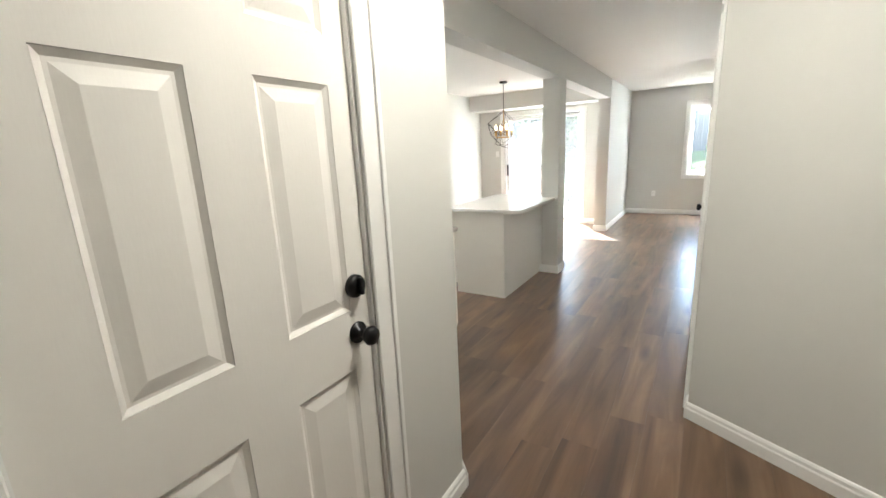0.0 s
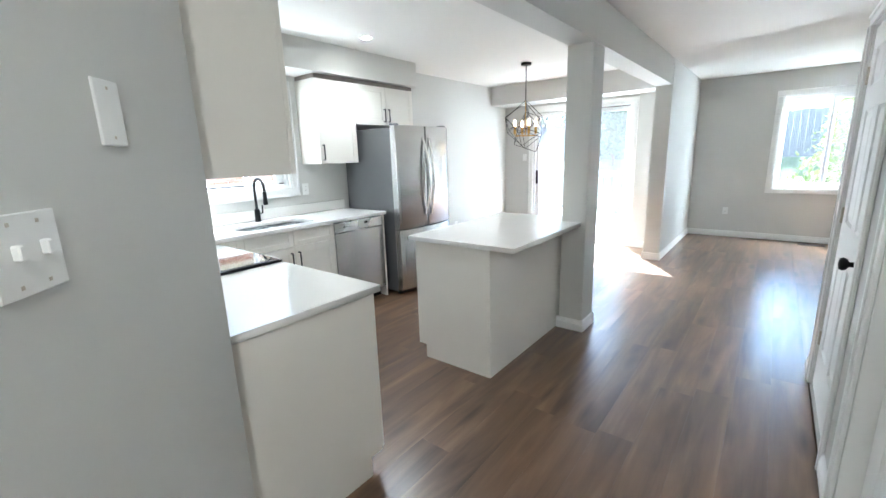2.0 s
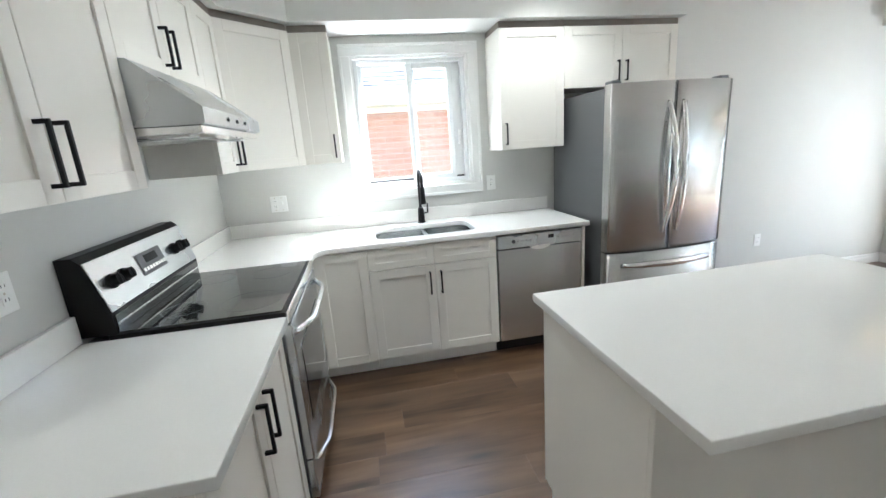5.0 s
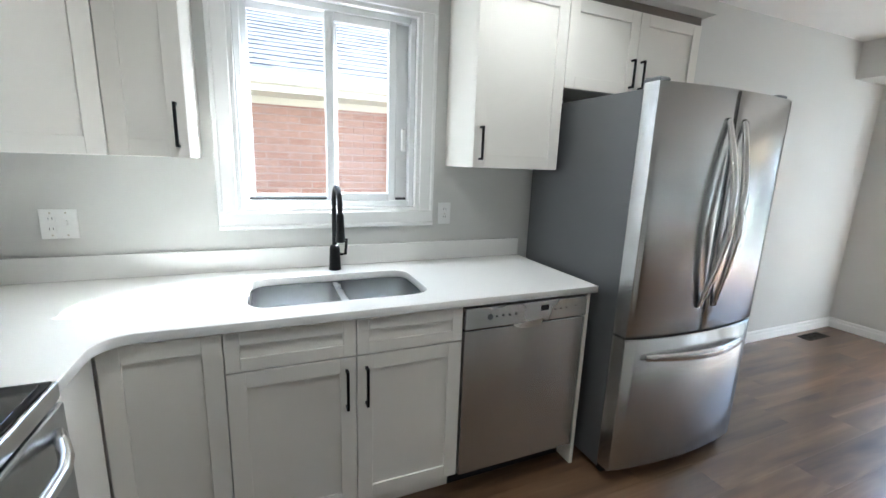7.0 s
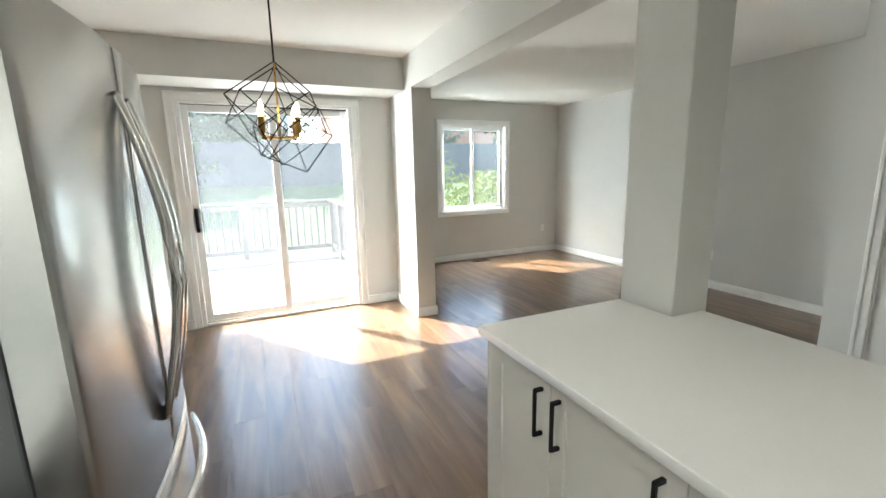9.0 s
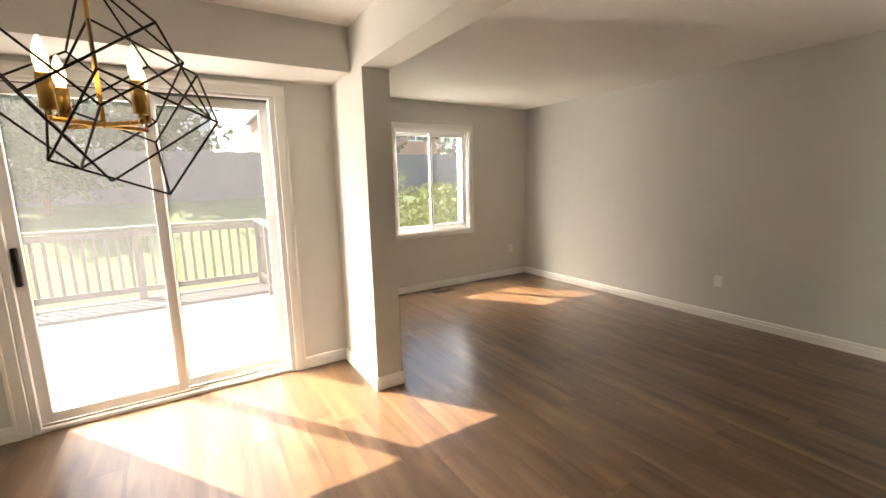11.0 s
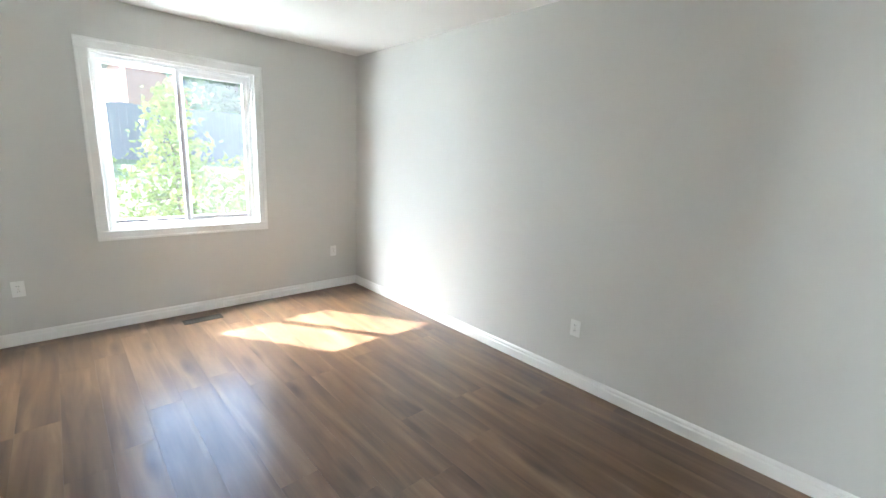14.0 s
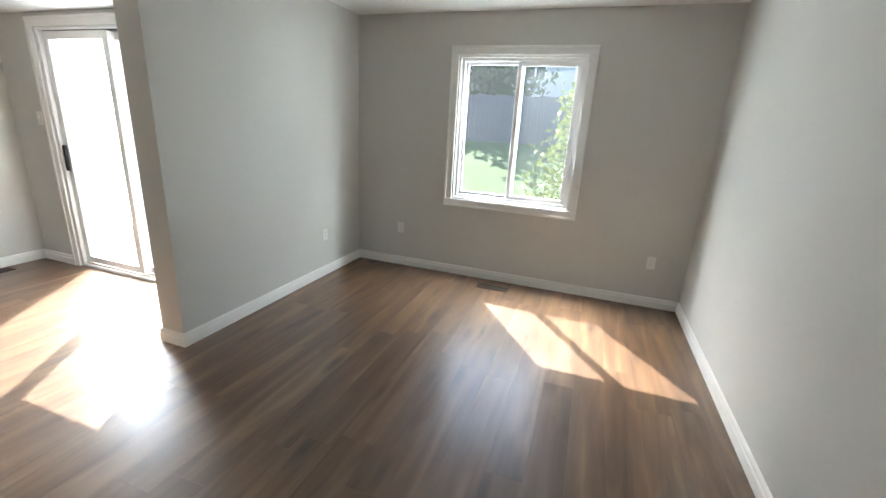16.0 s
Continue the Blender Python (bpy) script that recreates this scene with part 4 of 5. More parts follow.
def bowed(y0, y1, z0, z1, x_back, x_edge, bulge):
    """A door front that swells gently across the whole refrigerator's width."""
    bm = bmesh.new()
    n, mid, half = 14, (FY0 + FY1) / 2, (FY1 - FY0) / 2
    prof = []
    for k in range(n + 1):
        y = y0 + (y1 - y0) * k / n
        x = x_edge + bulge * (1 - ((y - mid) / half) ** 2)
        if k in (0, n):
            x -= 0.003
        prof.append((x, y))
    rows = []
    for z, inset in ((z0, 0.006), (z0 + 0.006, 0.0), (z1 - 0.006, 0.0), (z1, 0.006)):
        rows.append([bm.verts.new((x_back, y0, z))] + [bm.verts.new((x - inset, y, z)) for x, y in prof] + [bm.verts.new((x_back, y1, z))])
    m = n + 3
    for a, c in zip(rows, rows[1:]):
        for k in range(m):
            bm.faces.new((a[k], a[(k + 1) % m], c[(k + 1) % m], c[k]))
    bm.faces.new(rows[0][::-1]), bm.faces.new(rows[-1])
    bmesh.ops.recalc_face_normals(bm, faces=bm.faces)
    for f in bm.faces:
        f.smooth = f.normal.x > 0.7
    return bm


def flatten(bm, y, z=None):
    """Widens a round bar into a strap: across y about y, or up and down about z."""
    for v in bm.verts:
        if z is None:
            v.co.y = y + (v.co.y - y) * 1.6
        else:
            v.co.z = z + (v.co.z - z) * 1.6


ym = (FY0 + FY1) / 2
for y0, y1, s in ((FY0, ym - 0.003, -1), (ym + 0.003, FY1, 1)):
    d = part("door", bowed(y0, y1, 0.715, 1.765, -3.078, -3.004, 0.038), M_STEEL, fr, "brushed steel door")
    hy = ym + s * 0.050
    pts = [(-2.962, hy, 0.83)] + [(-2.962 + 0.062 * math.sin(math.pi * k / 14), hy - s * 0.012 * math.sin(math.pi * k / 14), 0.84 + 0.80 * k / 14) for k in range(0, 15)] + [(-2.962, hy, 1.65)]
    bar = bm_tube(pts, [0.009] + [0.0095 + 0.005 * math.sin(math.pi * k / 14) for k in range(15)] + [0.009], 12)
    flatten(bar, hy)
    part("handle", bar, M_CHROME, d, "bowed polished steel handle", True)
    part("hinge_cap", bm_box(-3.10, -3.02, (y0 + 0.012) if s < 0 else (y1 - 0.075), (y0 + 0.075) if s < 0 else (y1 - 0.012), 1.7455, 1.785, 0.006), M_GREYBODY, fr, "grey hinge cap")
fz = part("freezer_drawer", bowed(FY0, FY1, 0.055, 0.705, -3.078, -3.004, 0.038), M_STEEL, fr, "brushed steel freezer drawer")
pts = [(-2.972 + 0.062 * math.sin(math.pi * k / 14), FY0 + 0.10 + (FY1 - FY0 - 0.20) * k / 14, 0.625 + 0.004 * math.sin(math.pi * k / 14)) for k in range(15)]
bar = bm_tube(pts, [0.010 + 0.004 * math.sin(math.pi * k / 14) for k in range(15)], 12)
flatten(bar, 0, 0.627)
part("handle", bar, M_CHROME, fz, "bowed polished steel handle", True)
part("kick_grille", bm_box(-3.09, -3.06, FY0 + 0.01, FY1 - 0.01, 0.012, 0.05), M_PLASTIC_BLACK, fr, "black kick grille")
for yy in (FY0 + 0.06, FY1 - 0.06):
    for xx in (-3.74, -3.12):
        part("foot", bm_lathe([(0.018, 0.001), (0.018, 0.012), (0.010, 0.014), (0.010, 0.032)], (xx, yy, 0), "z", 12), M_PLASTIC_BLACK, fr)

# range
SX0, SX1 = -2.881, -2.121
rg = thing("range", -2.5, 1.9, 0, "stainless electric range with black glass cooktop", "range")
part("body", bm_box(SX0, SX1, 1.575, 2.215, 0.09, 0.905, 0.002), M_GREYBODY, rg, "dark painted body")
part("cooktop", bm_box(SX0 - 0.002, SX1 + 0.002, 1.655, 2.235, 0.906, 0.926, 0.004, seg=2), M_PLASTIC_BLACK, rg, "black cooktop rim")
glass = part("ceramic_glass", bm_box(SX0 + 0.018, SX1 - 0.018, 1.685, 2.222, 0.9265, 0.9295, 0.001), M_GLASSTOP, rg, "black ceramic glass")
for x, y, r in ((-2.70, 2.08, 0.095), (-2.30, 2.08, 0.115), (-2.70, 1.83, 0.08), (-2.30, 1.83, 0.08)):
    ringbm = bm_tube([(x + r * math.cos(k * math.pi / 16), y + r * math.sin(k * math.pi / 16), 0.9296) for k in range(32)], 0.0006, 4, closed=True)
    part("burner_ring", ringbm, M_GREYBODY, glass)
part("front_trim", bm_box(SX0, SX1, 2.2365, 2.246, 0.882, 0.925, 0.003), M_CHROME, rg, "polished front trim")
# backguard: a black base leaning back, with a steel face that carries knobs and clock
bgp = [(1.558, 0.927), (1.682, 0.927), (1.682, 1.00), (1.628, 1.185), (1.606, 1.205), (1.558, 1.205)]
bg = part("backguard", bm_prism(bgp, SX0, SX1), M_PLASTIC_BLACK, rg, "black backguard")
low = part("lower_panel", bm_box(SX0 + 0.012, SX1 - 0.012, 1.6825, 1.6865, 0.930, 0.994, 0.001), M_GLASSTOP, bg, "glossy black lower panel")
part("panel_trim", bm_box(SX0 + 0.012, SX1 - 0.012, 1.687, 1.691, 0.958, 0.966, 0.001), M_CHROME, bg, "thin polished strip")
bg.data.transform(Matrix(((0, 0, 1, 0), (1, 0, 0, 0), (0, 1, 0, 0), (0, 0, 0, 1))))
slope = math.atan2(0.054, 0.185)
tilt = Matrix.Translation((0, 1.682, 1.00)) @ Matrix.Rotation(slope, 4, "X")
fb = bm_box(SX0 + 0.004, SX1 - 0.004, 0.0005, 0.006, 0.006, 0.190, 0.002)
fb.transform(tilt)
face = part("control_panel", fb, M_STEEL_H, bg, "brushed steel control panel")
for kx in (SX1 - 0.085, SX1 - 0.165, SX0 + 0.165, SX0 + 0.085):
    kb = bm_lathe([(0.027, 0.0), (0.027, 0.006), (0.022, 0.009), (0.020, 0.032), (0.004, 0.033)], (kx, 0.0065, 0.098), "y", 20)
    bm_box(kx - 0.004, kx + 0.004, 0.035, 0.044, 0.080, 0.118, 0.001, kb)
    kb.transform(tilt)
    part("knob", kb, M_PLASTIC_BLACK, bg, "black control knob", False)
db = bm_box(-2.60, -2.40, 0.0062, 0.010, 0.055, 0.145, 0.003)
db.transform(tilt)
part("clock_display", db, M_GREYBODY, bg, "dark clock and key panel")
for k in range(8):
    kb = bm_box(-2.592 + 0.024 * k, -2.576 + 0.024 * k, 0.0102, 0.0114, 0.070, 0.084)
    kb.transform(tilt)
    part("key", kb, M_CHROME, bg)
lb = bm_box(-2.55, -2.45, 0.0102, 0.0114, 0.100, 0.132)
lb.transform(tilt)
part("screen", lb, M_PLASTIC_BLACK, bg, "small dark screen")
od = part("oven_door", bm_box(SX0 + 0.004, SX1 - 0.004, 2.216, 2.252, 0.285, 0.876, 0.006, seg=2), M_STEEL_H, rg, "steel oven door")
part("oven_window", bm_box(SX0 + 0.10, SX1 - 0.10, 2.2522, 2.2552, 0.40, 0.74, 0.002), M_OVENGLASS, od, "dark oven window")
pts = [(SX0 + 0.05 + (SX1 - SX0 - 0.10) * k / 14, 2.252 + 0.058 * min(1, math.sin(math.pi * k / 14) * 1.8), 0.825) for k in range(15)]
part("handle", bm_tube(pts, 0.013, 10), M_CHROME, od, "bowed polished steel handle", True)
dr = part("storage_drawer", bm_box(SX0 + 0.004, SX1 - 0.004, 2.216, 2.248, 0.095, 0.278, 0.006, seg=2), M_STEEL_H, rg, "steel storage drawer")
pts = [(SX0 + 0.06 + (SX1 - SX0 - 0.12) * k / 12, 2.248 + 0.045 * min(1, math.sin(math.pi * k / 12) * 1.8), 0.235) for k in range(13)]
part("handle", bm_tube(pts, 0.011, 10), M_CHROME, dr, "bowed polished steel handle", True)
part("toe_kick", bm_box(SX0 + 0.02, SX1 - 0.02, 2.12, 2.14, 0.001, 0.09), M_PLASTIC_BLACK, rg)
for k in range(7):
    part("vent_slot", bm_box(SX1 + 0.0003, SX1 + 0.0012, 2.19, 2.205, 0.66 + 0.022 * k, 0.672 + 0.022 * k), M_SLOT, rg)

# range hood
hd = thing("range_hood", -2.5, 1.8, 1.575, "stainless under-cabinet range hood above the range", "range hood")
hp = [(1.5565, 1.60), (2.075, 1.60), (2.095, 1.605), (2.095, 1.655), (1.905, 1.803), (1.5565, 1.803)]
hb_ = part("shell", bm_prism(hp, -2.879, -2.121), M_STEEL_H, hd, "brushed steel canopy")
hb_.data.transform(Matrix(((0, 0, 1, 0), (1, 0, 0, 0), (0, 1, 0, 0), (0, 0, 0, 1))))
part("lip", bm_box(-2.872, -2.128, 1.60, 2.08, 1.572, 1.5995, 0.003), M_CHROME, hd, "recessed steel lip")
part("filter", bm_box(-2.72, -2.28, 1.66, 1.98, 1.566, 1.5715, 0.001), M_STEEL, hd, "mesh grease filter")
for xx in (-2.80, -2.20):
    part("lamp_lens", bm_box(xx - 0.04, xx + 0.04, 1.90, 2.03, 1.566, 1.5715, 0.001), M_WHITE, hd, "white lamp lens")
for k in range(3):
    part("button", bm_lathe([(0.008, 0.0), (0.008, 0.003), (0.005, 0.004)], (-2.62 + 0.12 * k, 2.0955, 1.63), "y", 12), M_PLASTIC_BLACK, hd)

# pendant over the dinette
PX, PY = -2.538, 5.932
pd = thing("pendant_lamp", PX, PY, H, "black wire-cube pendant with brass candle arms, lit", "lamp")
part("canopy", bm_lathe([(0.062, 0.0), (0.062, -0.022), (0.054, -0.027), (0.008, -0.028)], (PX, PY, H - 0.0005)), M_BLACK, pd, "black ceiling canopy", True)
part("rod", bm_tube([(PX, PY, H - 0.026), (PX, PY, 2.09)], 0.0055, 8), M_BLACK, pd, "thin black rod")


def wire_cube(side, top, spin, lean, mat, r):
    """A cube of thin rods that hangs from one corner."""
    turn = Matrix.Rotation(radians(spin), 4, "Z") @ Matrix.Rotation(radians(lean), 4, "X")
    base = Vector((1, 1, 1)).rotation_difference(Vector((0, 0, -1))).to_matrix().to_4x4()
    m = Matrix.Translation(top) @ turn @ base
    c = [m @ (Vector((i, j, k)) * side) for i in (0, 1) for j in (0, 1) for k in (0, 1)]
    for a in range(8):
        for b in (1, 2, 4):
            if not a & b:
                part("wire_rod", bm_tube([c[a], c[a | b]], r, 6), mat, pd)


for side, z, spin, lean, dx, mat in ((0.335, 2.09, 20, 0, 0.0, M_BLACK), (0.30, 2.06, 62, 9, 0.0, M_BLACK), (0.29, 1.95, 100, -16, 0.0, M_BLACK)):
    wire_cube(side, (PX + dx, PY, z), spin, lean, mat, 0.0034)
part("stem", bm_tube([(PX, PY, 2.085), (PX, PY, 1.66)], 0.006, 8), M_BRASS, pd, "brass stem")
ring = [(0.095, 0.095), (-0.095, 0.095), (-0.095, -0.095), (0.095, -0.095)]
for dx, dy in ring:
    arm = part("arm", bm_tube([(PX, PY, 1.668), (PX + dx, PY + dy, 1.668), (PX + dx, PY + dy, 1.70)], 0.0075, 8), M_BRASS, pd, "square brass arm")
    part("candle_cup", bm_lathe([(0.017, 0.0), (0.017, 0.085), (0.012, 0.088)], (PX + dx, PY + dy, 1.69), "z", 14), M_BRASS, arm, "brass candle cup", True)
    part("bulb", bm_lathe([(0.010, 0.0), (0.015, 0.022), (0.0165, 0.040), (0.012, 0.066), (0.003, 0.090)], (PX + dx, PY + dy, 1.776), "z", 14), M_BULB, arm, "glowing filament bulb", True)


def downlight(x, y):
    d = thing("downlight", x, y, H, "white recessed ceiling downlight, lit", "lamp", "recessed downlights")
    part("trim_ring", bm_lathe([(0.056, -0.0005), (0.056, -0.006), (0.044, -0.009), (0.043, -0.002)], (x, y, H)), M_WHITE, d, "", True)
    part("lens", bm_lathe([(0.042, -0.0015), (0.042, -0.0045), (0.01, -0.005)], (x, y, H)), M_POT, d, "glowing lens")
    lamp = new("downlight_light", bpy.data.lights.new("downlight_light", "SPOT"))
    lamp.data.energy, lamp.data.spot_size, lamp.data.spot_blend, lamp.data.shadow_soft_size, lamp.data.color = POT_W, radians(140), 0.6, 0.05, (1.0, 0.96, 0.91)
    lamp.matrix_basis = Matrix.Translation((x, y, H - 0.02))


POT_W = 4.0
for x, y in ((-3.06, 3.84), (-2.55, 2.75)):
    downlight(x, y)


# ---- plates on the walls ----
def plate(axis, face, side, a, z, kind_, w=0.072, h=0.116):
    """A white wall plate: a duplex outlet, a toggle switch or a blank."""
    n = {"outlet": "electrical_outlet", "switch": "light_switch", "double": "light_switch", "mixed": "electrical_outlet", "blank": "blank_plate"}[kind_]
    lab = {"outlet": "white duplex outlet plate on a grey wall", "switch": "white toggle switch plate on a grey wall", "double": "white double toggle switch plate on a grey wall", "mixed": "white double plate, outlet and switch, above the worktop", "blank": "white blank cover plate on a grey wall"}[kind_]
    if kind_ in ("double", "mixed"):
        w = 0.118
    p = thing(n, *((face, a) if axis == "x" else (a, face)), z, lab, "switch" if "switch" in n else "outlet", "wall plates")
    part("plate", plane_box(axis, face, side, a - w / 2, a + w / 2, z - h / 2, z + h / 2, 0.0005, 0.006, 0.002), M_WHITE, p)
    spots = [a] if kind_ not in ("double", "mixed") else [a - 0.024, a + 0.024]
    for k, s in enumerate(spots):
        if kind_ in ("switch", "double") or (kind_ == "mixed" and k):
            part("toggle", plane_box(axis, face, side, s - 0.005, s + 0.005, z - 0.006, z + 0.016, 0.006, 0.018, 0.002), M_WHITE, p)
        elif kind_ != "blank":
            for dz in (-0.02, 0.02):
                soc = part("socket", plane_box(axis, face, side, s - 0.015, s + 0.015, z + dz - 0.014, z + dz + 0.014, 0.006, 0.0085, 0.002), M_WHITE, p)
                for ds in (-0.006, 0.006):
                    part("slot", plane_box(axis, face, side, s + ds - 0.001, s + ds + 0.001, z + dz - 0.002, z + dz + 0.007, 0.0085, 0.0091), M_SLOT, soc)
        for dz in ((-0.044, 0.044) if kind_ != "outlet" else (0.0,)):
            part("screw", plane_box(axis, face, side, s - 0.003, s + 0.003, z + dz - 0.003, z + dz + 0.003, 0.006, 0.007, 0.0005), M_HINGE, p)
    return p


for args in (("y", 9.28, -1, -0.597, 0.424, "outlet"), ("y", 9.28, -1, 1.906, 0.424, "outlet"), ("x", -1.12, 1, 8.63, 0.415, "outlet"), ("x", 2.2, -1, 6.418, 0.406, "outlet"),
             ("y", 4.484, 1, 0.632, 1.365, "blank"), ("y", 4.484, 1, 1.003, 1.362, "switch"), ("y", 4.484, 1, 0.98, 0.348, "outlet"), ("y", 4.484, 1, 1.771, 0.42, "outlet"),
             ("y", 7.71, -1, -3.458, 1.38, "switch"), ("x", -3.84, 1, 6.18, 0.395, "outlet"), ("x", -3.84, 1, 1.94, 1.14, "mixed"), ("x", -3.84, 1, 3.57, 1.162, "outlet"),
             ("y", 1.555, 1, -1.912, 1.166, "outlet")):
    plate(*args)
plate("x", 0, 1, 0, 1.555, "blank", 0.072, 0.118).matrix_basis = pose(-1.005, 1.295, 1.555, 0, 0, 45)
plate("x", 0, 1, 0, 1.343, "double").matrix_basis = pose(-0.835, 1.125, 1.343, 0, 0, 45)

th = thing("thermostat", 0.611, 4.484, 1.59, "white wall thermostat with a small dark screen", "thermostat")
part("case", bm_box(0.56, 0.655, 4.4845, 4.509, 1.545, 1.635, 0.006, seg=2), M_WHITE, th)
part("screen", bm_box(0.578, 0.602, 4.509, 4.5105, 1.572, 1.612), M_PLASTIC_BLACK, th, "small dark screen")
part("backplate", bm_box(0.552, 0.663, 4.4845, 4.488, 1.538, 1.642), M_WHITE, th)


def floor_vent(x0, x1, y0, y1, along):
    v = thing("floor_vent", (x0 + x1) / 2, (y0 + y1) / 2, 0, "dark bronze slotted floor register by the wall", "vent", "floor registers")
    bm = bmesh.new()
    for a in ((x0, x1, y0, y0 + 0.012), (x0, x1, y1 - 0.012, y1), (x0, x0 + 0.012, y0 + 0.012, y1 - 0.012), (x1 - 0.012, x1, y0 + 0.012, y1 - 0.012)):
        bm_box(*a, 0.0008, 0.005, 0.0008, bm)
    part("frame", bm, M_VENT, v)
    part("duct", bm_box(x0 + 0.01, x1 - 0.01, y0 + 0.01, y1 - 0.01, 0.0006, 0.0012), M_PLASTIC_BLACK, v, "dark duct below")
    n = 12
    for k in range(n):
        if along == "x":
            c = x0 + 0.018 + (x1 - x0 - 0.036) * k / (n - 1)
            part("slat", bm_box(c - 0.005, c + 0.005, y0 + 0.012, y1 - 0.012, 0.0013, 0.0042), M_VENT, v)
        else:
            c = y0 + 0.018 + (y1 - y0 - 0.036) * k / (n - 1)
            part("slat", bm_box(x0 + 0.012, x1 - 0.012, c - 0.005, c + 0.005, 0.0013, 0.0042), M_VENT, v)


floor_vent(0.365, 0.672, 9.0, 9.11, "x")
floor_vent(-3.775, -3.665, 7.07, 7.38, "y")
# stairs beyond the angled wall
st = thing("staircase", 1.7, 1.8, 0, "dark stained wooden stairs with a pale oak handrail", "stairs", kind="structure")
for k in range(10):
    y0, z = 1.80 + 0.25 * k, 0.19 * (k + 1)
    part("riser", bm_box(1.212, 2.198, y0, y0 + 0.018, z - 0.189, z - 0.032), M_STAIR, st)
    part("tread", bm_box(1.212, 2.198, y0 - 0.028, y0 + 0.266, z - 0.031, z, 0.006, seg=2), M_STAIR, st)
rail = thing("handrail", 1.27, 2.2, 0.9, "pale oak handrail on the stair wall", "handrail", kind="structure")
part("rail", bm_tube([(1.285, 1.75 + 0.25 * k, 0.95 + 0.19 * k) for k in range(9)], 0.024, 10), M_RAIL, rail, "", True)
for k in (1, 6):
    part("bracket", bm_tube([(1.212, 1.75 + 0.25 * k, 0.86 + 0.19 * k), (1.285, 1.75 + 0.25 * k, 0.88 + 0.19 * k), (1.285, 1.75 + 0.25 * k, 0.92 + 0.19 * k)], 0.007, 8), M_BRASS, rail)

# flush lamp added to the entry ceiling, out of view, to brighten the hall
FLX, FLY = 0.10, 0.60
fl = thing("added_ceiling_lamp", FLX, FLY, H, "flush white glass ceiling lamp, lit, added unseen in the entry", "lamp")
part("base", bm_lathe([(0.16, -0.0005), (0.16, -0.02), (0.14, -0.025)], (FLX, FLY, H)), M_WHITE, fl, "", True)
part("shade", bm_lathe([(0.15, -0.026), (0.145, -0.05), (0.11, -0.085), (0.05, -0.105), (0.005, -0.11)], (FLX, FLY, H)), glow("added_lamp_shade", (1.0, 0.92, 0.82), 10.0), fl, "glowing glass shade", True)


# ---- outdoors ----
def land(x, y):
    """Height of the ground: level by the house, rising to the back of the yard."""
    t = min(1, max(0, (y - 12.5) / 9.0))
    return -0.75 + 1.75 * t * t * (3 - 2 * t)


gb = bmesh.new()
xs = [-600, -120, -40, -24] + [-20 + 1.25 * k for k in range(33)] + [24, 40, 120, 600]
ys = [-600, -60, -10, 0, 6] + [8 + 0.75 * k for k in range(26)] + [30, 60, 120, 600]
gv = [[gb.verts.new((x, y, land(x, y) + 0.03 * noise.noise((x * 0.6, y * 0.6, 0)))) for x in xs] for y in ys]
for a, c in zip(gv, gv[1:]):
    for k in range(len(xs) - 1):
        gb.faces.new((a[k], a[k + 1], c[k + 1], c[k]))
tagged(part("ground", gb, M_LAWN, smooth=True), "green mown lawn rising to the back fence", "ground", kind="structure")

# deck with railing
deck = thing("deck", -3.4, 9.8, -0.10, "weathered grey wooden deck outside the patio door", "deck")
DX0, DX1, DY0, DY1, DZ = -6.2, -1.36, 7.86, 11.65, -0.075
nb = 26
for k in range(nb):
    y0 = DY0 + (DY1 - DY0) * k / nb
    part("deck_board", bm_box(DX0, DX1, y0 + 0.003, y0 + (DY1 - DY0) / nb - 0.003, DZ - 0.03, DZ, 0.003), M_DECK, deck)
for x in (DX0 + 0.1, -3.8, DX1 - 0.1):
    part("joist", bm_box(x - 0.02, x + 0.02, DY0, DY1, DZ - 0.20, DZ - 0.031), M_RAILWOOD, deck)
    for y in (DY0 + 0.2, DY1 - 0.2):
        part("footing", bm_box(x - 0.05, x + 0.05, y - 0.05, y + 0.05, -0.80, DZ - 0.201), M_RAILWOOD, deck)
rl = thing("deck_railing", -3.4, DY1, DZ, "weathered grey wooden deck railing with upright balusters", "railing")
for x in [DX0 + 0.05 + (DX1 - DX0 - 0.1) * k / 3 for k in range(4)]:
    part("railing_post", bm_box(x - 0.045, x + 0.045, DY1 - 0.10, DY1 - 0.01, DZ + 0.001, DZ + 1.0, 0.004), M_RAILWOOD, rl)
for y in (9.75, DY1 - 1.0):
    for x in (DX0 + 0.05, DX1 - 0.05):
        part("railing_post", bm_box(x - 0.045, x + 0.045, y - 0.045, y + 0.045, DZ + 0.001, DZ + 1.0, 0.004), M_RAILWOOD, rl)
part("top_rail", bm_box(DX0, DX1, DY1 - 0.12, DY1 + 0.01, DZ + 1.001, DZ + 1.036, 0.004), M_RAILWOOD, rl)
part("bottom_rail", bm_box(DX0 + 0.1, DX1 - 0.1, DY1 - 0.075, DY1 - 0.035, DZ + 0.09, DZ + 0.17), M_RAILWOOD, rl)
part("upper_rail", bm_box(DX0 + 0.1, DX1 - 0.1, DY1 - 0.075, DY1 - 0.035, DZ + 0.90, DZ + 0.98), M_RAILWOOD, rl)
for x in (DX0 + 0.05, DX1 - 0.05):
    part("top_rail", bm_box(x - 0.06, x + 0.06, 9.6, DY1 - 0.121, DZ + 1.001, DZ + 1.036, 0.004), M_RAILWOOD, rl)
    part("bottom_rail", bm_box(x - 0.02, x + 0.02, 9.7, DY1 - 0.1, DZ + 0.09, DZ + 0.17), M_RAILWOOD, rl)
nbal = 36
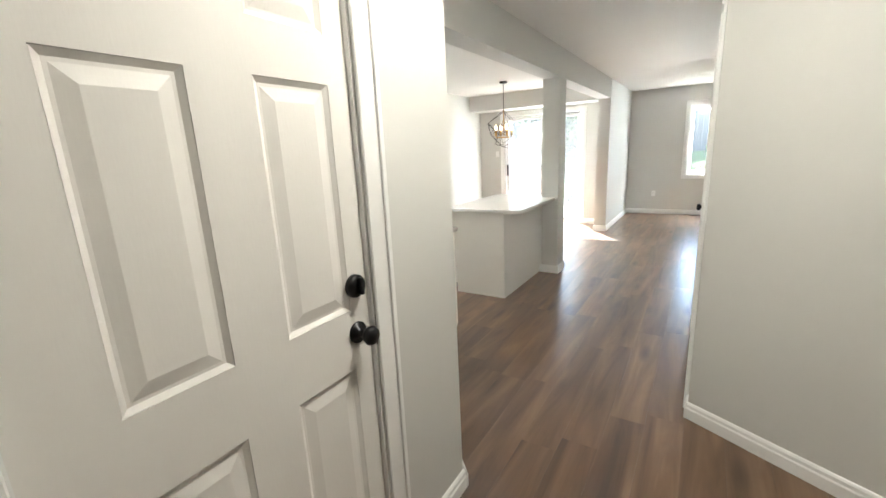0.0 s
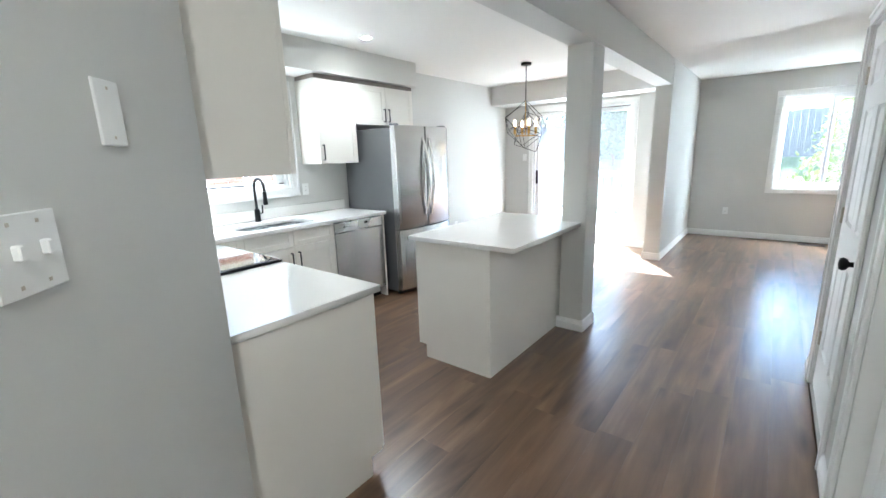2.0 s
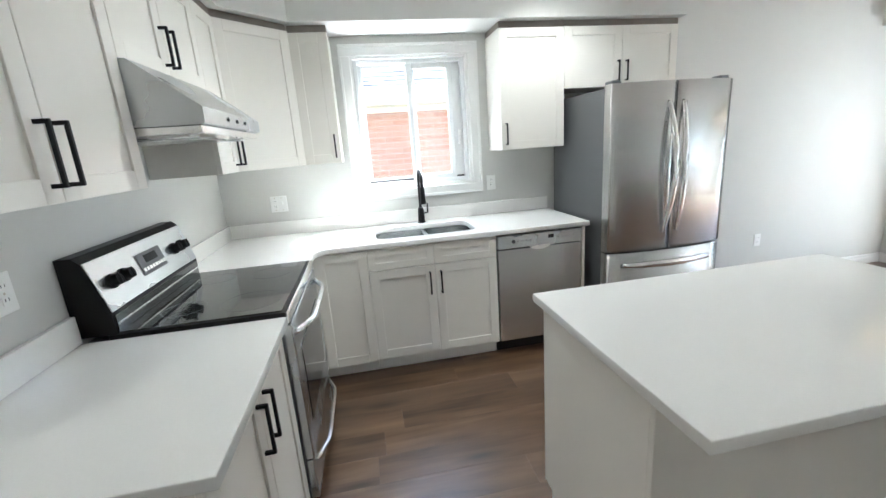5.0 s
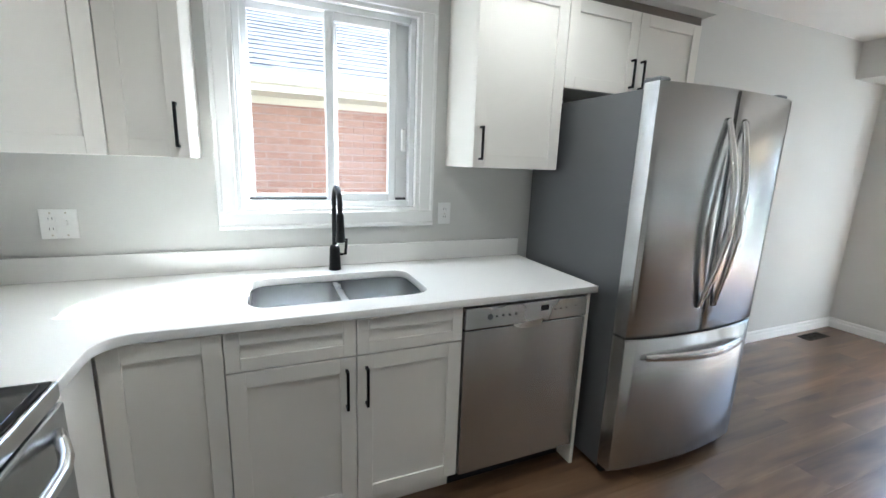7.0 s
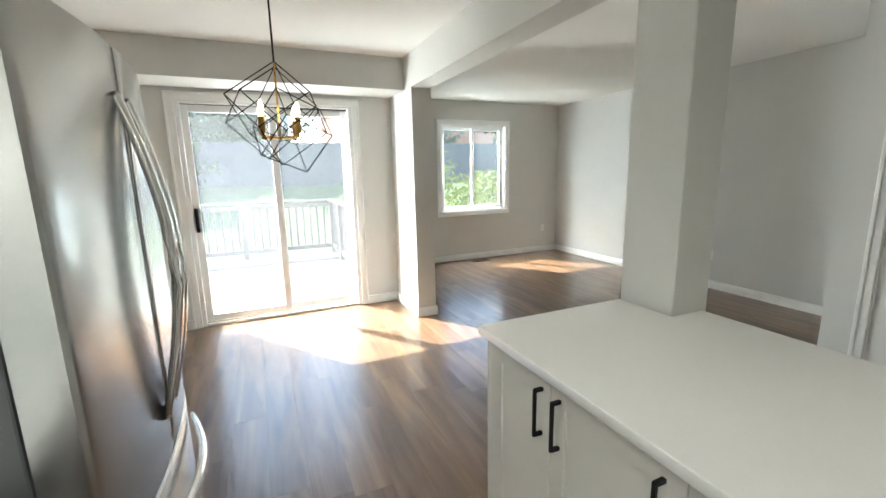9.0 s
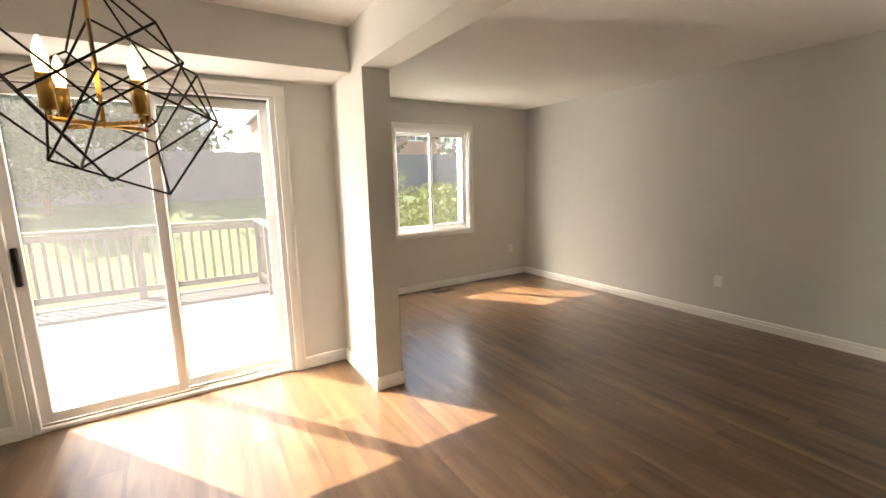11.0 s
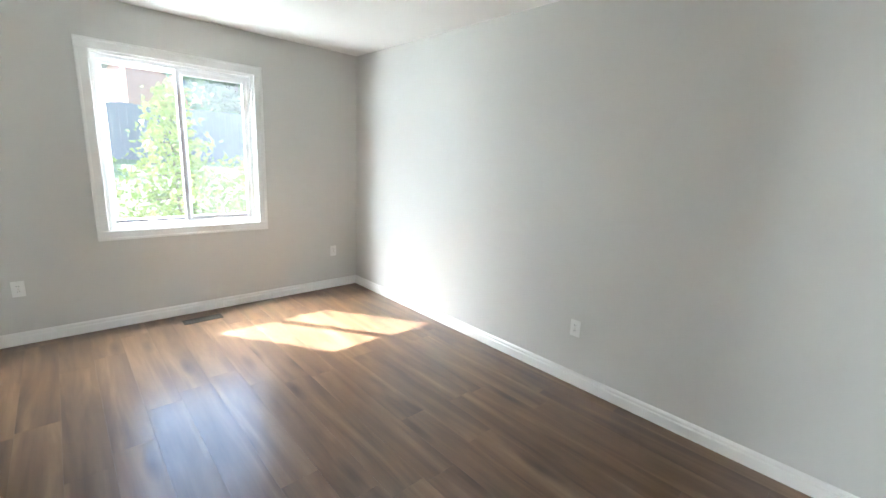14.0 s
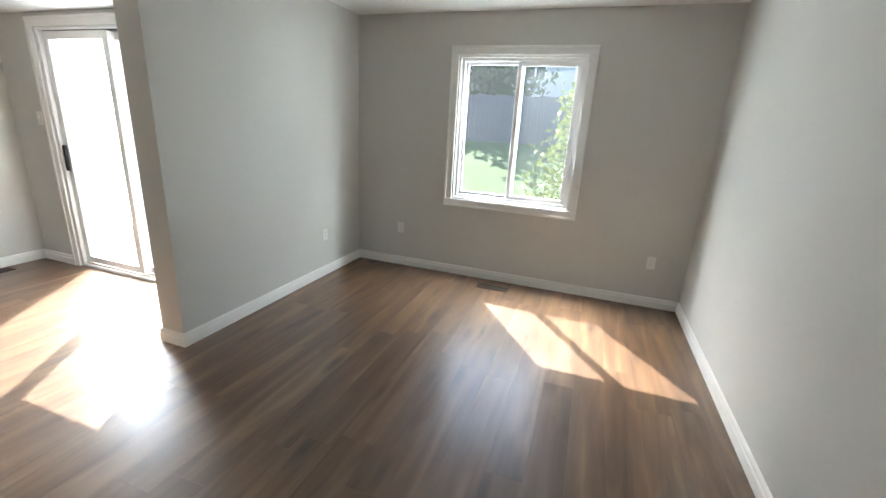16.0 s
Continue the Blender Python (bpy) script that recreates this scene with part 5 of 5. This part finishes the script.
for k in range(nbal):
    x = DX0 + 0.2 + (DX1 - DX0 - 0.4) * k / (nbal - 1)
    part("baluster", bm_box(x - 0.018, x + 0.018, DY1 - 0.034, DY1 - 0.002, DZ + 0.09, DZ + 0.98), M_RAILWOOD, rl)
for x, s in ((DX0 + 0.05, -1), (DX1 - 0.05, 1)):
    for k in range(14):
        y = 9.84 + 0.125 * k
        part("baluster", bm_box(x + s * 0.021, x + s * 0.045, y - 0.018, y + 0.018, DZ + 0.09, DZ + 0.98), M_RAILWOOD, rl)

# fences
fence = thing("fence", 0, 21.5, 1.0, "grey weathered board fence at the back of the yard", "fence")
fb_mesh = None
for k in range(150):
    x = -15 + 0.2 * k
    z = land(x, 21.6)
    if fb_mesh is None:
        o = part("fence_board", bm_box(-0.0985, 0.0985, -0.012, 0.012, 0, 1.75, 0.004), M_FENCE, fence)
        fb_mesh = o.data
    else:
        o = new("fence_board", fb_mesh)
        o.parent = fence
        o.matrix_parent_inverse = fence.matrix_basis.inverted()
    o.matrix_basis = Matrix.Translation((x, 21.6, z - 0.04 + 0.02 * math.sin(k * 1.7)))
for z in (0.35, 1.45):
    part("fence_rail", bm_box(-15, 15, 21.615, 21.655, 1.0 + z, 1.0 + z + 0.09), M_FENCE, fence)


def far_house(x, y, w, d, h, roof_h, mat, label):
    z = land(x, y)
    hs = thing("house", x, y, z, label, "house", "houses behind the yard")
    part("wall", bm_box(x - w / 2, x + w / 2, y, y + d, z - 0.1, z + h), mat, hs)
    rb = bmesh.new()
    a = [rb.verts.new(p) for p in ((x - w / 2 - 0.4, y - 0.4, z + h), (x + w / 2 + 0.4, y - 0.4, z + h), (x + w / 2 + 0.4, y + d + 0.4, z + h), (x - w / 2 - 0.4, y + d + 0.4, z + h), (x - w / 2 + 1.5, y + d / 2, z + h + roof_h), (x + w / 2 - 1.5, y + d / 2, z + h + roof_h))]
    for q in ((0, 1, 5, 4), (1, 2, 5), (2, 3, 4, 5), (3, 0, 4), (3, 2, 1, 0)):
        rb.faces.new([a[i] for i in q])
    part("roof", rb, M_ROOF_FAR, hs, "dark shingled hip roof")
    part("gutter", bm_box(x - w / 2 - 0.4, x + w / 2 + 0.4, y - 0.5, y - 0.402, z + h - 0.08, z + h + 0.06), M_FASCIA, hs, "pale gutter")
    for fx in (-0.28, 0.05, 0.32):
        for fz in (0.9, 3.6):
            if fz + 1.3 < h:
                cx = x + fx * w
                wdw = part("window", bm_box(cx - 0.65, cx + 0.65, y - 0.05, y - 0.001, z + fz, z + fz + 1.25), M_VINYL, hs, "white framed window")
                for s in (-1, 1):
                    part("pane", bm_box(cx + s * 0.31 - 0.27, cx + s * 0.31 + 0.27, y - 0.06, y - 0.051, z + fz + 0.07, z + fz + 1.18), M_PANE_FAR, wdw)


far_house(-7.0, 33, 13, 9, 5.4, 2.4, M_SIDING, "grey sided two-storey house behind the fence")
far_house(9.5, 34, 13, 9, 5.4, 2.4, M_BRICK_FAR, "red brick two-storey house behind the fence")


def tree(name, x, y, height, radius, leaves, size, mat, label, seed, conifer=False, low=0.12):
    """A tapered trunk with limbs, and a crown of many small leaf clumps set along twigs."""
    rnd = random.Random(seed)
    z = land(x, y)
    t = thing(name, x, y, z, label, "tree", "yard trees")
    trunk = [(x + 0.04 * math.sin(k), y + 0.04 * math.cos(2 * k), z - 0.05 + height * 0.92 * k / 6) for k in range(7)]
    part("trunk", bm_tube(trunk, [0.035 * height * (0.35 if conifer else 0.6) * (1 - 0.14 * k) for k in range(7)], 8), M_BARK, t)
    lb, cb = bmesh.new(), bmesh.new()
    limbs = 46 if conifer else 34
    for i in range(limbs):
        u = low + (1 - low) * (i + rnd.random()) / limbs
        reach = radius * ((1 - u) ** 0.8 + 0.06) if conifer else radius * (math.sin(math.pi * min(1, 0.15 + u * 0.85)) ** 0.6) * (0.55 + 0.45 * rnd.random())
        reach *= 0.7 + 0.5 * rnd.random()
        a = i * 2.4 + rnd.random()
        rise = -0.10 if conifer else 0.35
        p0 = Vector((x, y, z + height * min(u, 0.93) * (1 if conifer else 0.85)))
        p1 = p0 + Vector((math.cos(a) * reach, math.sin(a) * reach, reach * rise))
        bm_tube([p0, p0.lerp(p1, 0.5) + Vector((0, 0, 0.05 * reach)), p1], [0.012 * height * (1 - u) * 0.5 + 0.004, 0.008, 0.003], 4, lb, caps=False)
        n = max(4, int(leaves / limbs * (reach / radius + 0.2)))
        for _ in range(n):
            s = rnd.random() ** 0.6
            spread = 0.16 * reach + 0.05
            c = p0.lerp(p1, s) + Vector((rnd.gauss(0, spread), rnd.gauss(0, spread), rnd.gauss(0, spread * 0.7)))
            d = Vector((rnd.gauss(0, 1), rnd.gauss(0, 1), rnd.gauss(0, 1) - (0.3 if conifer else 0))).normalized()
            e = d.cross(Vector((rnd.random(), rnd.random(), rnd.random() + 0.1))).normalized()
            q = size * (0.6 + 0.8 * rnd.random())
            v = [cb.verts.new(c + w) for w in (-e * q * 0.35, d * q * 0.5 - e * q * 0.1, d * q, d * q * 0.5 + e * q * 0.3, e * q * 0.35)]
            cb.faces.new((v[0], v[1], v[3], v[4]))
            cb.faces.new((v[1], v[2], v[3]))
    part("limbs", lb, M_BARK, t)
    part("crown", cb, mat, t, "crown of many small leaves")


tree("young_tree", 1.02, 12.4, 3.25, 0.95, 5200, 0.085, M_LEAF, "young pale green feathery tree on the lawn", 3, conifer=True)
tree("shrub_tree", 2.35, 12.2, 2.5, 1.15, 5200, 0.09, M_LEAF, "broad yellow-green shrub beside the house", 8, low=0.1)
for k, (x, y, h, r) in enumerate(((-12.5, 24.5, 8.5, 3.2), (-8.0, 25.5, 9.5, 3.4), (-3.5, 24.0, 7.5, 2.8), (-5.5, 19.6, 3.4, 1.5), (5.8, 25.0, 7.0, 2.8), (13.0, 25.5, 9.0, 3.3))):
    tree("tree", x, y, h, r, 3600, 0.34 if h > 5 else 0.16, M_LEAF_DARK, "dark green leafy tree behind the back fence" if h > 5 else "dark green bushy tree before the fence", 20 + k)

# the neighbour's brick house beside the kitchen window
NX, NY0, NY1, NZ = -6.55, -3.0, 9.5, 2.02
nh = thing("neighbour_house", NX, 3.0, -0.75, "red brick house with grey shingled roof next door", "house")
part("wall", bm_box(NX - 8.0, NX - 0.012, NY0, NY1, -0.8, NZ), M_MORTAR, nh, "pale mortar wall")
part("soffit", bm_box(NX - 0.05, NX + 0.46, NY0 - 0.3, NY1 + 0.3, NZ + 0.001, NZ + 0.02), M_FASCIA, nh, "cream eaves soffit")
part("frieze", bm_box(NX + 0.001, NX + 0.02, NY0, NY1, NZ - 0.07, NZ), M_FASCIA, nh, "cream frieze board")
part("fascia", bm_box(NX + 0.461, NX + 0.48, NY0 - 0.3, NY1 + 0.3, NZ - 0.01, NZ + 0.17), M_FASCIA, nh, "cream fascia")
gut = bm_prism([(0.481, 0.05), (0.545, 0.055), (0.575, 0.11), (0.575, 0.165), (0.565, 0.165), (0.555, 0.115), (0.54, 0.07), (0.49, 0.065), (0.481, 0.16)], NY0 - 0.3, NY1 + 0.3)
g_ob = part("gutter", gut, M_FASCIA, nh, "cream eaves gutter")
g_ob.data.transform(Matrix(((1, 0, 0, NX), (0, 0, 1, 0), (0, 1, 0, NZ), (0, 0, 0, 1))))
RS = 0.56
deckroof = bmesh.new()
dv_ = [deckroof.verts.new(p) for p in ((NX + 0.5, NY0 - 0.3, NZ + 0.165), (NX + 0.5, NY1 + 0.3, NZ + 0.165), (NX - 3.6, NY1 + 0.3, NZ + 0.165 + 4.1 * RS), (NX - 3.6, NY0 - 0.3, NZ + 0.165 + 4.1 * RS), (NX - 7.7, NY1 + 0.3, NZ + 0.165), (NX - 7.7, NY0 - 0.3, NZ + 0.165))]
for q in ((0, 1, 2, 3), (3, 2, 4, 5), (0, 3, 5), (1, 4, 2)):
    deckroof.faces.new([dv_[i] for i in q])
part("roof", deckroof, M_ROOF_FAR, nh, "roof deck under shingles")
sh_v, sh_f = [], []
rnd = random.Random(5)
row_h = 0.14
nrm = Vector((RS, 0, 1)).normalized()
dn = Vector((1, 0, -RS)).normalized()
for i in range(33):
    base = Vector((NX + 0.5, 0, NZ + 0.165)) - dn * (row_h * i)
    y = NY0 - 0.3 - rnd.random() * 0.3
    while y < NY1 + 0.3:
        w = rnd.choice((0.14, 0.18, 0.24, 0.30))
        lift = 0.006 + 0.006 * rnd.random()
        k = len(sh_v)
        for yy in (y + 0.003, y + w - 0.003):
            for s, l_ in ((0.012, lift), (-row_h * 1.05, 0.001)):
                sh_v.append(tuple(base + dn * s + nrm * l_ + Vector((0, yy, 0))))
            sh_v.append(tuple(base + dn * 0.012 + Vector((0, yy, 0))))
        sh_f += [(k, k + 3, k + 4, k + 1), (k, k + 2, k + 5, k + 3)]
        y += w
me = bpy.data.meshes.new("shingles")
me.from_pydata(sh_v, [], sh_f)
me.materials.append(M_SHINGLE)
sh = new("shingles", me)
sh.parent, sh.matrix_parent_inverse = nh, nh.matrix_basis.inverted()
tagged(sh, "grey asphalt shingles in courses", kind="stuff")

# bricks of the neighbour's wall: those across from the kitchen window singly, the rest joined
brick_mesh = bpy.data.meshes.new("brick")
bb = bm_box(-0.012, 0.0, 0.0, 0.213, 0.0, 0.064, 0.002)
bb.to_mesh(brick_mesh)
bb.free()
brick_mesh.materials.append(M_BRICK)
rest_v, rest_f = [], []
rnd = random.Random(9)
for r in range(37):
    z = -0.75 + 0.0745 * r
    for c in range(56):
        y = NY0 + 0.224 * c + (0.112 if r % 2 else 0)
        if y + 0.213 > NY1:
            continue
        if 1.9 < y < 5.0 and 0.40 < z < NZ - 0.08:
            o = new("brick", brick_mesh)
            o.parent, o.matrix_parent_inverse = nh, nh.matrix_basis.inverted()
            o.matrix_basis = Matrix.Translation((NX + rnd.uniform(-0.002, 0.001), y, z))
        elif z + 0.064 < NZ - 0.07:
            k = len(rest_v)
            x0, x1 = NX - 0.012, NX + rnd.uniform(-0.002, 0.001)
            rest_v += [(x1, y, z), (x1, y + 0.213, z), (x1, y + 0.213, z + 0.064), (x1, y, z + 0.064), (x0, y, z), (x0, y + 0.213, z), (x0, y + 0.213, z + 0.064), (x0, y, z + 0.064)]
            rest_f += [(k, k + 1, k + 2, k + 3), (k, k + 4, k + 5, k + 1), (k + 1, k + 5, k + 6, k + 2), (k + 2, k + 6, k + 7, k + 3), (k + 3, k + 7, k + 4, k)]
me = bpy.data.meshes.new("brickwork")
me.from_pydata(rest_v, [], rest_f)
me.materials.append(M_BRICK_FAR)
bw = new("brickwork", me)
bw.parent, bw.matrix_parent_inverse = nh, nh.matrix_basis.inverted()
tagged(bw, "red brickwork of the side wall", kind="stuff")

# planks of the floor, laid along the hall, with staggered ends
PW, PL = 0.18, 1.22
plank_meshes = {}
rnd = random.Random(4)


def plank(x, y0, y1):
    key = round(y1 - y0, 3)
    if key not in plank_meshes:
        me = bpy.data.meshes.new("plank")
        bm = bmesh.new()
        w, l_, e = PW - 0.0002, key - 0.0002, 0.0003
        lo = [bm.verts.new(p) for p in ((0.0002, 0.0002, -0.012), (w, 0.0002, -0.012), (w, l_, -0.012), (0.0002, l_, -0.012))]
        md = [bm.verts.new((p.co.x, p.co.y, -e * 0.7)) for p in lo]
        hi = [bm.verts.new((0.0002 + e, 0.0002 + e, 0)), bm.verts.new((w - e, 0.0002 + e, 0)), bm.verts.new((w - e, l_ - e, 0)), bm.verts.new((0.0002 + e, l_ - e, 0))]
        for a, b in ((lo, md), (md, hi)):
            for k in range(4):
                bm.faces.new((a[k], a[(k + 1) % 4], b[(k + 1) % 4], b[k]))
        bm.faces.new(hi), bm.faces.new(lo[::-1])
        bm.to_mesh(me)
        bm.free()
        me.materials.append(M_PLANK)
        plank_meshes[key] = me
    o = new("plank", plank_meshes[key])
    o.parent = floor
    o.matrix_basis = Matrix.Translation((x, y0, 0))


x = -3.85
while x < 2.2:
    xc = x + PW / 2
    if xc < -1.40:
        y0, y1 = 1.50, 7.80
    elif xc < -1.12:
        y0, y1 = 0.78, 7.80
    elif xc < -0.60:
        y0, y1 = 0.78, 9.30
    elif xc < 0.36:
        y0, y1 = -1.62, 9.30
    else:
        y0, y1 = -1.62, 1.85
    for a0, a1 in ([(y0, y1)] if xc < 0.36 else [(y0, y1), (4.42, 9.30)]):
        at = a0
        nxt = a0 + round(rnd.uniform(0.25, PL), 2)
        while at < a1 - 0.01:
            end = min(nxt, a1)
            plank(x, at, end)
            at, nxt = end, end + PL
    x += PW
